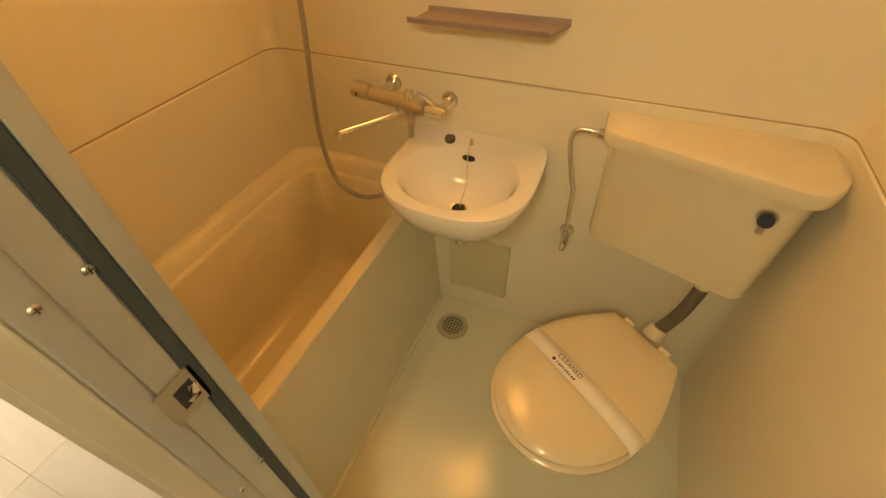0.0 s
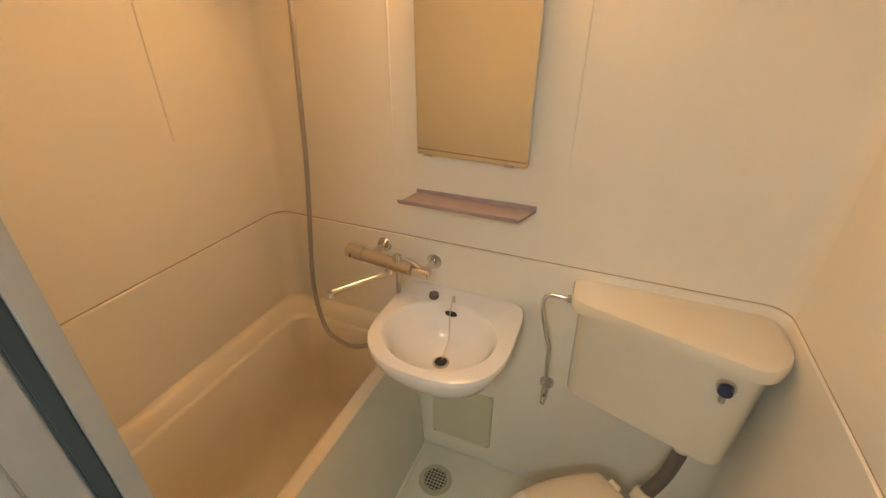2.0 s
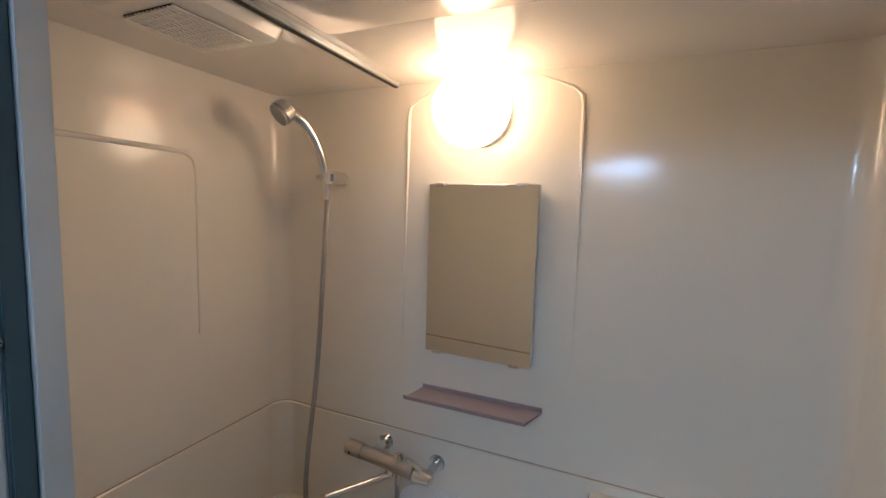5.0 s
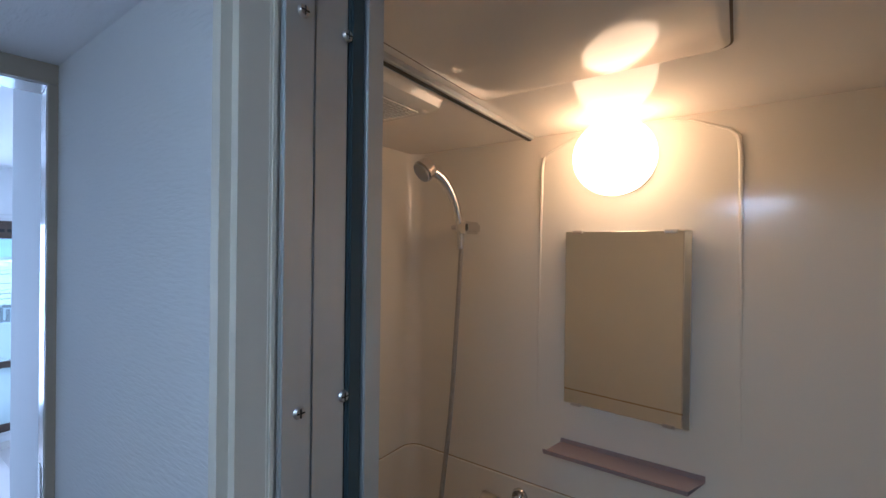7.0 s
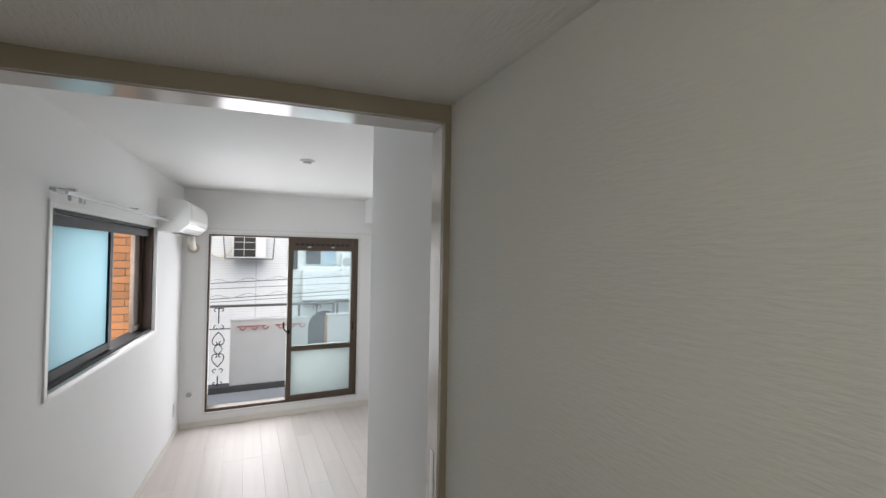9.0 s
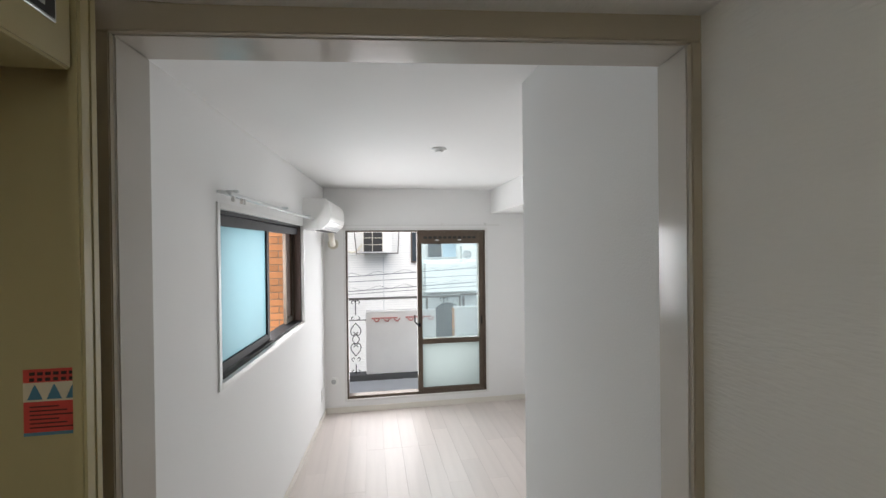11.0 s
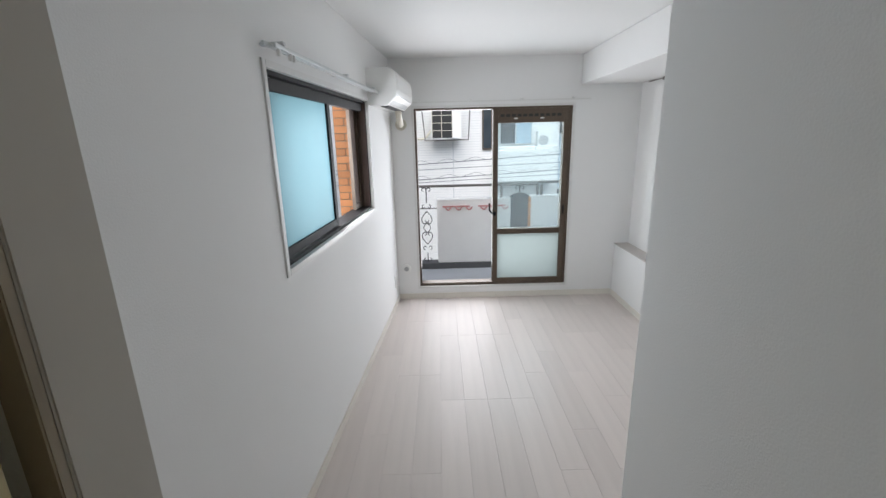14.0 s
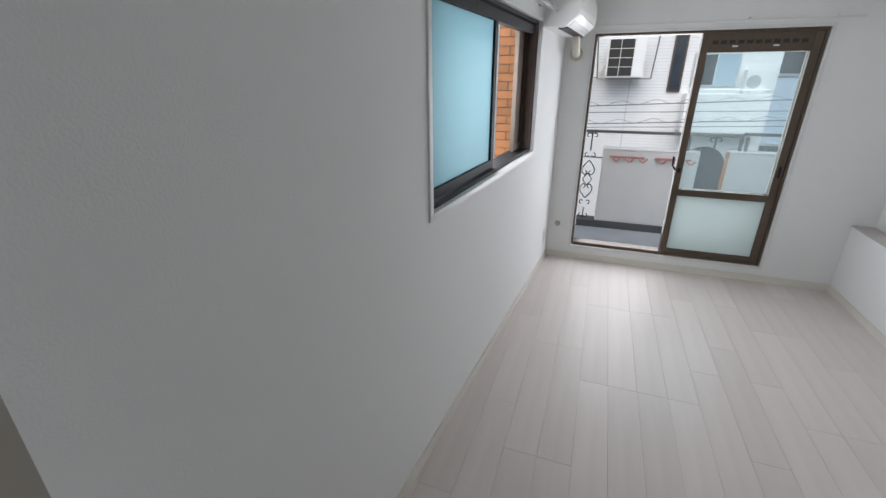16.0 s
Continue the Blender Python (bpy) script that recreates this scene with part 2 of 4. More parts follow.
def loft(rings, cap0=True, cap1=True, closed=True, bm=None):
    own = bmesh.new()
    vs = [[own.verts.new(p) for p in r] for r in rings]
    n = len(vs[0])
    for a, b in zip(vs, vs[1:]):
        for k in range(n if closed else n - 1):
            own.faces.new((a[k], a[(k + 1) % n], b[(k + 1) % n], b[k]))
    if cap0:
        own.faces.new(vs[0][::-1])
    if cap1:
        own.faces.new(vs[-1])
    return join(bm, own)


def rrect(x0, x1, y0, y1, z, r, n=6):
    out = []
    for cx, cy, a0 in ((x1 - r, y1 - r, 0), (x0 + r, y1 - r, 90), (x0 + r, y0 + r, 180), (x1 - r, y0 + r, 270)):
        for k in range(n + 1):
            a = radians(a0 + 90 * k / n)
            out.append((cx + r * math.cos(a), cy + r * math.sin(a), z))
    return out


def ellipse(cx, cy, rx, ry, z, n=36, sq=2.0):
    out = []
    for k in range(n):
        a = 2 * math.pi * k / n
        c, s = math.cos(a), math.sin(a)
        out.append((cx + rx * math.copysign(abs(c) ** (2 / sq), c), cy + ry * math.copysign(abs(s) ** (2 / sq), s), z))
    return out


def slab(name, material, dims, label, category="wall", m=None, bev=0.0):
    ob = part(name, box(*dims, bev=bev), material)
    if m is not None:
        ob.matrix_world = m
    return tagged(ob, label, category, kind="structure")


def screw(p, d, parent):
    p, d = Vector(p), Vector(d).normalized()
    s = part("screw", cyl(p, p + d * 0.0022, 0.0045, 0.0035, 12), SATIN, parent)
    a = d.cross(Vector((0, 0, 1))).normalized()
    bm = tube([p + d * 0.0024 - a * 0.003, p + d * 0.0024 + a * 0.003], 0.0006, 4)
    tube([p + d * 0.0024 - Vector((0, 0, 0.003)), p + d * 0.0024 + Vector((0, 0, 0.003))], 0.0006, 4, bm)
    part("slot", bm, DARKRUB, s)


# ---- dimensions ----
BX0, BX1, BY0, BY1, BZ0, BZ1 = -0.34, 1.185, 0.625, 1.57, 0.05, 2.05   # bathroom inside
WY = 0.605                       # hall wall face
FX = -4.37                       # far wall of the room
RC, HC = 2.335, 2.04             # ceilings of room and hall
SEAMZ, RIM = 1.012, 0.62
LEFT = pose(-2.0, -0.515, 0, 0, 0, -4.343)   # window wall, slightly askew

# ---- bathroom shell ----
slab("floor_bathroom", FRPFLOOR, (BX0 - 0.05, BX1 + 0.05, BY0 - 0.03, BY1 + 0.05, -0.05, BZ0), "pale green moulded plastic bathroom floor pan", "floor")


def shell_profile(inset, r):
    """Inner outline of the bathroom from the door jamb round three walls, open at the door side."""
    x0, x1, y1 = BX0 + inset, BX1 - inset, BY1 - inset
    pts = [(x1, BY0)]
    for cx, cy, a0 in ((x1 - r, y1 - r, 0), (x0 + r, y1 - r, 90)):
        pts += [(cx + r * math.cos(radians(a0 + 90 * k / 8)), cy + r * math.sin(radians(a0 + 90 * k / 8))) for k in range(9)]
    return pts + [(x0, BY0)]


def wall_band(profile, z0, z1, thick=0.04):
    lip = 0.0025
    inner = profile
    def ring(off, z):
        out = []
        cx, cy = (BX0 + BX1) / 2, BY0
        for x, y in inner:
            out.append((x + off * (1 if x > cx else -1) * (1 if abs(x - cx) > 0.6 else 0.3), y + (off if y > BY0 + 0.05 else 0), z))
        return out
    rings = [ring(thick, z0), ring(lip, z0), ring(0, z0 + lip), ring(0, z1 - lip), ring(lip, z1), ring(thick, z1)]
    return loft(rings, False, False, closed=False)


bath_low = tagged(part("wall_bath_lower", wall_band(shell_profile(0.004, 0.06), BZ0 + 0.002, SEAMZ - 0.001), FRP), "glossy cream moulded plastic lower bathroom wall panels", "wall", kind="structure")
bath_up = tagged(part("wall_bath_upper", wall_band(shell_profile(0.0, 0.05), SEAMZ + 0.001, BZ1 + 0.01), FRP), "glossy cream moulded plastic upper bathroom wall panels", "wall", kind="structure")
seam = tagged(part("trim_wall_seam", loft([[(x, y, SEAMZ - 0.003) for x, y in shell_profile(-0.001, 0.05)], [(x, y, SEAMZ + 0.003) for x, y in shell_profile(-0.001, 0.05)]], False, False, False), SEAM), "thin brown sealant line between wall panels", "trim", kind="structure")
slab("ceiling_bathroom", FRPCEIL, (BX0 - 0.05, BX1 + 0.05, BY0 - 0.03, BY1 + 0.05, BZ1, BZ1 + 0.05), "glossy cream plastic bathroom ceiling", "ceiling")
# outer box that closes the bathroom off
slab("wall_bath_back", WALLPAPER, (-1.4, 1.6, BY1 + 0.05, BY1 + 0.15, -0.05, 2.4), "plain wall behind the bathroom", "wall")
slab("wall_bath_east", WALLPAPER, (BX1 + 0.05, BX1 + 0.15, WY, BY1 + 0.05, -0.05, 2.4), "plain wall beside the bathroom", "wall")
# door wall, pierced by the bathroom door
DX0, DX1, DZ1 = 0.39, 1.06, 1.93
for nm, d in (("wall_bath_door_a", (BX0 - 0.03, DX0 - 0.035, WY + 0.014, BY0, 0.0, BZ1)), ("wall_bath_door_b", (DX1 + 0.035, BX1 + 0.03, WY + 0.014, BY0, 0.0, BZ1)), ("wall_bath_door_c", (DX0 - 0.035, DX1 + 0.035, WY + 0.014, BY0, DZ1 + 0.035, BZ1))):
    slab(nm, FRP, d, "cream plastic wall beside the bathroom door", "wall")

for x0, x1 in ((BX0, DX0 - 0.03), (DX1 + 0.03, BX1)):
    slab("trim_door_wall_seam", SEAM, (x0, x1, BY0, BY0 + 0.0015, SEAMZ - 0.003, SEAMZ + 0.003), "thin brown sealant line beside the door", "trim")

# ridges moulded into the walls
bm = tube(smooth_path([(0.14, BY1, 1.24), (0.143, BY1, 1.6), (0.147, BY1, 1.95)], 6), 0.006, 8, ends=(0.001, 0.006))
tube([(0.147, BY1, 1.95), (0.152, BY1, 1.985), (0.17, BY1, 2.0), (0.25, BY1, 2.035), (0.29, BY1, 2.043)], 0.006, 8, bm, ends=(0.006, 0.002))
tube(smooth_path([(0.637, BY1, 1.26), (0.633, BY1, 1.6), (0.629, BY1, 1.95)], 6), 0.006, 8, bm, ends=(0.001, 0.006))
tube([(0.629, BY1, 1.95), (0.624, BY1, 1.985), (0.607, BY1, 2.003), (0.53, BY1, 2.037), (0.49, BY1, 2.043)], 0.006, 8, bm, ends=(0.006, 0.002))
part("ridge", bm, FRP, bath_up, "moulded ridge framing the mirror bay")
bm = tube([(BX0, 1.262, 1.33), (BX0, 1.262, 1.78), (BX0, 1.255, 1.81), (BX0, 1.235, 1.825), (BX0, 1.2, 1.828), (BX0, 0.7, 1.835)], 0.007, 8, ends=(0.003, 0.007))
part("ridge", bm, FRP, bath_up, "moulded ridge of the niche panel")

# ceiling hatch with a dark joint round it
hatch = thing("ceiling_hatch", "cream plastic access hatch in the bathroom ceiling", "hatch")
part("panel", loft([rrect(0.155, 0.612, 0.70, 1.197, BZ1 - 0.004, 0.02), rrect(0.158, 0.609, 0.703, 1.194, BZ1 - 0.006, 0.02)]), FRPCEIL, hatch)
part("joint", loft([rrect(0.151, 0.616, 0.696, 1.201, BZ1 - 0.0005, 0.022), rrect(0.151, 0.616, 0.696, 1.201, BZ1 - 0.003, 0.022)]), GROOVE, hatch)

# curtain track
track = thing("curtain_track", "aluminium shower curtain track screwed to the ceiling", "curtain rail")
part("channel", box(0.106, 0.132, 0.66, 1.54, BZ1 - 0.014, BZ1 - 0.001, 0.002), ALUM, track)
part("slot", box(0.114, 0.124, 0.665, 1.541, BZ1 - 0.016, BZ1 - 0.0135), DARKRUB, track)
part("flange", box(0.096, 0.106, 0.66, 1.54, BZ1 - 0.004, BZ1 - 0.001), ALUM, track)

# extractor
vent = thing("extractor_fan", "cream plastic extractor fan cover on the bathroom ceiling", "vent")
part("housing", loft([rrect(-0.125, 0.10, 0.88, 1.145, BZ1 - 0.001, 0.02), rrect(-0.115, 0.09, 0.89, 1.135, BZ1 - 0.03, 0.02), rrect(-0.10, 0.075, 0.905, 1.12, BZ1 - 0.036, 0.02)]), FRP, vent)
part("recess", box(-0.075, 0.05, 0.94, 1.095, BZ1 - 0.0385, BZ1 - 0.0355), DARKRUB, vent)
for k in range(13):
    x = -0.075 + 0.125 * k / 12
    part("slat", box(x - 0.0025, x + 0.0025, 0.94, 1.095, BZ1 - 0.0415, BZ1 - 0.038), FRP, vent)
for k in range(9):
    y = 0.945 + 0.145 * k / 8
    part("crossbar", box(-0.075, 0.05, y - 0.002, y + 0.002, BZ1 - 0.041, BZ1 - 0.038), FRP, vent)

# ---- bathtub ----
tub = thing("bathtub", "cream plastic bathtub with a pale green-grey apron", "bathtub")
R = lambda i, z, r: rrect(BX0 + 0.012 + i, 0.185 - i * 1.0, BY0 + 0.01 + i, BY1 - 0.012 - i, z, r)
inner = [R(0.0, RIM - 0.004, 0.02), R(0.003, RIM, 0.02), R(0.035, RIM, 0.05), R(0.044, RIM - 0.003, 0.055), R(0.05, RIM - 0.012, 0.06), R(0.06, RIM - 0.2, 0.075), R(0.075, 0.26, 0.085), R(0.095, 0.215, 0.09), R(0.13, 0.195, 0.08)]
part("basin", loft(inner, False, True), TUBMAT, tub)
part("apron", loft([[(0.222, y, BZ0 + 0.0), (0.219, y, BZ0 + 0.02), (0.205, y, 0.3), (0.188, y, 0.59), (0.186, y, RIM - 0.003), (0.15, y, RIM - 0.006), (0.15, y, BZ0)] for y in (BY0 + 0.01, BY1 - 0.012)]), FRPFLOOR, tub, "pale green-grey apron panel")
part("fillet", tube([(0.222, BY0 + 0.01, BZ0 + 0.002), (0.222, BY1 - 0.01, BZ0 + 0.002)], 0.01, 8), FRPFLOOR, tub)
ledge = [(-0.001, 0.0), (0.003, 0.05), (0.015, 0.050), (0.027, 0.046), (0.036, 0.036), (0.042, 0.020), (0.056, -0.025)]
part("rim_ledge", loft([[(min(x, 0.187), y, RIM + dz) for x, y in shell_profile(i, 0.06)][9:] for i, dz in ledge], False, False, False), TUBMAT, tub)

# ---- floor drain ----
drain = thing("floor_drain", "round cream floor drain with a slotted grate", "drain")
part("flange", cyl((0.327, 1.426, BZ0), (0.327, 1.426, BZ0 + 0.005), 0.064, 0.060, 32), DRAINMAT, drain)
part("well", cyl((0.327, 1.426, BZ0 + 0.005), (0.327, 1.426, BZ0 + 0.0056), 0.044, None, 24), DARKRUB, drain)
for k in range(7):
    x = -0.0375 + 0.0125 * k
    h = math.sqrt(max(0.043 ** 2 - x * x, 0.0001))
    part("grate_bar", box(0.327 + x - 0.0016, 0.327 + x + 0.0016, 1.426 - h, 1.426 + h, BZ0 + 0.0055, BZ0 + 0.008), DRAINMAT, drain)
    part("grate_bar", box(0.327 - h, 0.327 + h, 1.426 + x - 0.0016, 1.426 + x + 0.0016, BZ0 + 0.0055, BZ0 + 0.0078), DRAINMAT, drain)

# ---- access plate under the basin ----
plate = thing("access_plate", "cream square access plate screwed to the wall", "panel")
part("cover", loft([rrect(0.258, 0.497, 0, 0.29, 0, 0.012), rrect(0.262, 0.493, 0.004, 0.286, 0.006, 0.01)], True, True), PLATEMAT, plate)
plate.children[0].matrix_local = pose(0, BY1 - 0.004, 0.146, 90, 0, 0)
for x, z in ((0.27, 0.156), (0.485, 0.156), (0.27, 0.426), (0.485, 0.426)):
    screw((x, BY1 - 0.0105, z), (0, -1, 0), plate)

# ---- wash basin ----
sink = thing("wash_basin", "ivory ceramic wall-hung wash basin with oval bowl", "sink")
SX, SY = 0.370, 1.40


def sink_ring(s, z, back, n=48, ox=0.0):
    """D-shaped outline: straight at the wall, round to the front."""
    out = []
    for k in range(n):
        a = 2 * math.pi * k / n
        c, sn = math.cos(a), math.sin(a)
        e = 2.6 if sn < 0 else 9.0
        x = 0.207 * s * math.copysign(abs(c) ** (2 / e), c)
        y = (0.205 * s if sn < 0 else back) * math.copysign(abs(sn) ** (2 / e), sn)
        if sn > 0:
            x *= 1 - 0.02 * sn
        out.append((SX + ox + x, SY + y, z))
    return out


def tilt(ring):
    return [(x, y, z + max(0, (y - 1.50)) * 0.35) for x, y, z in ring]


rings = [sink_ring(0.35, 0.665, 0.165), sink_ring(0.62, 0.69, 0.166), sink_ring(0.84, 0.74, 0.166), sink_ring(0.95, 0.785, 0.166), sink_ring(0.985, 0.808, 0.167)]
rings += [tilt(sink_ring(1.0, 0.822, 0.168)), tilt(sink_ring(0.99, 0.831, 0.166)), tilt(sink_ring(0.96, 0.833, 0.162))]
bowl = [ellipse(SX - 0.005, 1.375, 0.168, 0.148, 0.831, 48), ellipse(SX - 0.005, 1.376, 0.16, 0.14, 0.822, 48), ellipse(SX - 0.004, 1.379, 0.15, 0.13, 0.795, 48), ellipse(SX - 0.003, 1.383, 0.125, 0.108, 0.745, 48), ellipse(SX, 1.388, 0.085, 0.075, 0.71, 48), ellipse(SX, 1.392, 0.035, 0.032, 0.697, 48)]
part("bowl", loft(rings + bowl), CERAMIC, sink)
part("drain_ring", loft([ellipse(0.363, 1.393, 0.026, 0.026, 0.6975, 28), ellipse(0.363, 1.393, 0.025, 0.025, 0.702, 28), ellipse(0.363, 1.393, 0.019, 0.019, 0.7025, 28), ellipse(0.363, 1.393, 0.018, 0.018, 0.699, 28)], False, False), CHROME, sink)
part("drain_hole", cyl((0.363, 1.393, 0.6975), (0.363, 1.393, 0.6995), 0.0185, None, 20), DARKRUB, sink)
part("plug", cyl((0.368, 1.395, 0.6995), (0.368, 1.395, 0.707), 0.011, 0.013, 16), DARKRUB, sink)
part("tap_hole_cap", cyl((0.284, 1.527, 0.832), (0.284, 1.527, 0.846), 0.017, 0.015, 24), GREYPIPE, sink)
post = part("chain_post", cyl((0.352, 1.524, 0.836), (0.352, 1.524, 0.853), 0.007, 0.005, 14), CHROME, sink)
part("chain", tube(smooth_path([(0.352, 1.52, 0.85), (0.352, 1.508, 0.838), (0.353, 1.49, 0.80), (0.364, 1.455, 0.745), (0.362, 1.42, 0.712), (0.366, 1.396, 0.706)], 10), 0.0016, 6), SATIN, sink, "thin ball chain")
part("overflow_slot", loft([[(0.352 + 0.02 * math.cos(a) , 1.506 - 0.003 + 0.004 * math.sin(a), 0.800 + 0.006 * math.sin(a) + d) for a in [2 * math.pi * k / 16 for k in range(16)]] for d in (0, 0.004)]), DARKRUB, sink)
part("trap", tube(smooth_path([(0.363, 1.40, 0.67), (0.363, 1.40, 0.575), (0.367, 1.425, 0.545), (0.385, 1.50, 0.545), (0.39, 1.565, 0.545)], 8), 0.015, 14), CHROME, sink)

# ---- mixer tap with shower ----
mixer = thing("mixer_tap", "satin chrome thermostatic wall mixer with swivel spout", "faucet")
ax0, ax1 = Vector((0.0, 1.49, 0.965)), Vector((0.285, 1.492, 0.935))
part("body", cyl(ax0 + (ax1 - ax0) * 0.2, ax0 + (ax1 - ax0) * 0.80, 0.021, None, 24, bev=0.003), SATIN, mixer)
part("temperature_knob", cyl(ax0, ax0 + (ax1 - ax0) * 0.19, 0.023, None, 24, bev=0.003), SATIN, mixer)
part("flow_knob", cyl(ax0 + (ax1 - ax0) * 0.81, ax1, 0.022, 0.018, 24, bev=0.003), CHROME, mixer)
part("lever", tube([(0.252, 1.49, 0.955), (0.235, 1.48, 0.975), (0.212, 1.472, 0.988)], 0.007, 10), CHROME, mixer)
part("diverter", cyl((0.178, 1.49, 0.955), (0.178, 1.495, 0.985), 0.016, 0.012, 18, bev=0.003), CHROME, mixer)
part("temperature_ring", cyl(ax0 + (ax1 - ax0) * 0.19, ax0 + (ax1 - ax0) * 0.2, 0.0205, None, 24), ACDARK, mixer)
part("temperature_mark", box(0.02, 0.024, 1.4655, 1.4675, 0.955, 0.965), DARKRUB, mixer)
for x, z in ((0.085, 0.96), (0.262, 0.936)):
    leg = part("inlet_leg", tube([(x, 1.495, z), (x + 0.006, 1.53, z + 0.004), (x + 0.006, 1.562, z + 0.004)], 0.012, 14), CHROME, mixer)
    part("escutcheon", cyl((x + 0.006, 1.568, z + 0.004), (x + 0.006, 1.553, z + 0.004), 0.027, 0.02, 24, bev=0.003), CHROME, leg)
part("spout_collar", cyl((0.15, 1.488, 0.945), (0.15, 1.488, 0.915), 0.014, None, 20), CHROME, mixer)
part("spout", tube([(0.152, 1.49, 0.918), (0.13, 1.455, 0.915), (0.06, 1.35, 0.915), (0.045, 1.33, 0.914)], 0.009, 14), CHROME, mixer)
part("spout_tip", cyl((0.043, 1.327, 0.919), (0.043, 1.327, 0.898), 0.011, None, 18, bev=0.002), CHROME, mixer)
part("shower_outlet", cyl((0.166, 1.51, 0.945), (0.166, 1.51, 0.86), 0.008, None, 14), SATIN, mixer)

shower = thing("hand_shower", "chrome hand shower with grey metal hose on a wall holder", "shower")
part("hose", tube(smooth_path([(0.166, 1.51, 0.88), (0.168, 1.49, 0.76), (0.14, 1.43, 0.69), (0.09, 1.395, 0.67), (0.01, 1.405, 0.641), (-0.08, 1.425, 0.66), (-0.128, 1.45, 0.77), (-0.131, 1.46, 0.9), (-0.111, 1.48, 1.18), (-0.099, 1.49, 1.44), (-0.092, 1.505, 1.72)], 10), 0.0075, 10), HOSE, shower)
part("handle", tube(smooth_path([(-0.094, 1.505, 1.715), (-0.096, 1.50, 1.79), (-0.104, 1.475, 1.87), (-0.118, 1.44, 1.925), (-0.135, 1.405, 1.95)], 8), 0.013, 14, ends=(0.0105, 0.016)), CHROME, shower)
part("head", cyl((-0.142, 1.40, 1.964), (-0.152, 1.375, 1.942), 0.03, 0.036, 28, bev=0.004), CHROME, shower)
part("spray_plate", cyl((-0.152, 1.375, 1.942), (-0.1535, 1.3715, 1.939), 0.031, None, 28), ACDARK, shower)
br = part("bracket", box(-0.107, -0.058, 1.485, 1.57, 1.762, 1.80, 0.008), CHROME, shower)
part("clip", tube([(-0.10, 1.52, 1.782), (-0.116, 1.505, 1.782), (-0.112, 1.486, 1.782), (-0.096, 1.484, 1.782)], 0.007, 8), SATIN, br)

# ---- shelf, mirror, lamp ----
shelf = thing("shelf", "mauve translucent plastic toiletry shelf", "shelf")
prof = [(1.568, 1.176), (1.564, 1.176), (1.562, 1.166), (1.50, 1.160), (1.487, 1.163), (1.480, 1.172), (1.477, 1.171), (1.483, 1.158), (1.50, 1.154), (1.568, 1.160)]
part("tray", loft([[(x + (bx if y > 1.52 else dx), y, z) for y, z in prof] for x, bx, dx in ((0.195, 0.02, 0.0), (0.210, 0.02, 0.0), (0.555, 0.0, -0.02), (0.568, 0.0, -0.03))]), SHELF, shelf)

mirror = thing("mirror", "frameless rectangular mirror held by small clips", "mirror", pose(0.228, 1.5465, 0, 0, 0, -2.5) @ pose(-0.228, -1.5465, 0))
part("backing", box(0.229, 0.536, 1.552, 1.57, 1.289, 1.765), ALUM, mirror)
part("glass", box(0.228, 0.537, 1.5465, 1.552, 1.288, 1.766, 0.0015, 1), MIRROR, mirror)
for x in (0.262, 0.492):
    for z, s in ((1.288, 1), (1.766, -1)):
        part("clip", box(x - 0.014, x + 0.014, 1.5445, 1.57, z - 0.004 - (0 if s > 0 else 0.003), z + (0.005 if s > 0 else 0.003), 0.001, 1), SATIN, mirror)

lamp = thing("globe_lamp", "lit white opal glass globe wall lamp", "lamp")
g = bmesh.new()
bmesh.ops.create_uvsphere(g, u_segments=40, v_segments=24, radius=0.096)
for v in g.verts:
    v.co = Vector((0.37, 1.478, 1.948)) + Vector((v.co.x * 1.03, v.co.y * 0.92, v.co.z))
part("globe", g, GLOBE, lamp)
part("base", cyl((0.37, 1.57, 1.948), (0.37, 1.528, 1.948), 0.083, 0.079, 40, bev=0.006), ACMAT, lamp, "white plastic lamp holder")

# ---- toilet ----
cist = thing("toilet_cistern", "ivory ceramic corner cistern with lid mounted on the wall", "toilet tank")


def tank_ring(z, i, r=0.025):
    """Wedge plan: shallow at one end, deep at the side wall, with rounded corners."""
    c = [(0.705 + i, 1.566), (0.71 + i, 1.468 + i), (1.115 - i * 0.5, 1.352 + i), (1.170 - i, 1.42 + i * 0.5), (1.170 - i, 1.548), (1.155 - i, 1.566)]
    out = []
    for k, p in enumerate(c):
        p = Vector(p)
        a, b = Vector(c[k - 1]), Vector(c[(k + 1) % len(c)])
        rr = min(r if 0 < k < 4 else 0.006, 0.45 * (a - p).length, 0.45 * (b - p).length)
        pa, pb = p + (a - p).normalized() * rr, p + (b - p).normalized() * rr
        for j in range(6):
            t = j / 5
            q = pa * (1 - t) ** 2 + p * 2 * t * (1 - t) + pb * t * t
            out.append((q.x, q.y, z))
    return out


part("tank", loft([tank_ring(0.632, 0.03, 0.02), tank_ring(0.637, 0.022, 0.03), tank_ring(0.80, 0.018, 0.03), tank_ring(0.946, 0.014, 0.03)]), TANKMAT, cist)
part("lid", loft([tank_ring(0.945, -0.004, 0.04), tank_ring(0.947, -0.008, 0.04), tank_ring(0.972, -0.009, 0.04), tank_ring(0.980, -0.006, 0.04), tank_ring(0.9845, 0.004, 0.04), tank_ring(0.986, 0.014, 0.04)]), TANKMAT, cist, "pale cream cistern lid")
nrm = Vector((-0.29, -1.0, 0)).normalized()
bp = Vector((1.062, 1.378, 0.895))
part("button_plate", cyl(bp, bp + nrm * 0.008, 0.021, 0.019, 28), SATIN, cist)
part("button", cyl(bp + nrm * 0.008, bp + nrm * 0.022, 0.0165, 0.015, 24, bev=0.002), NAVY, cist)
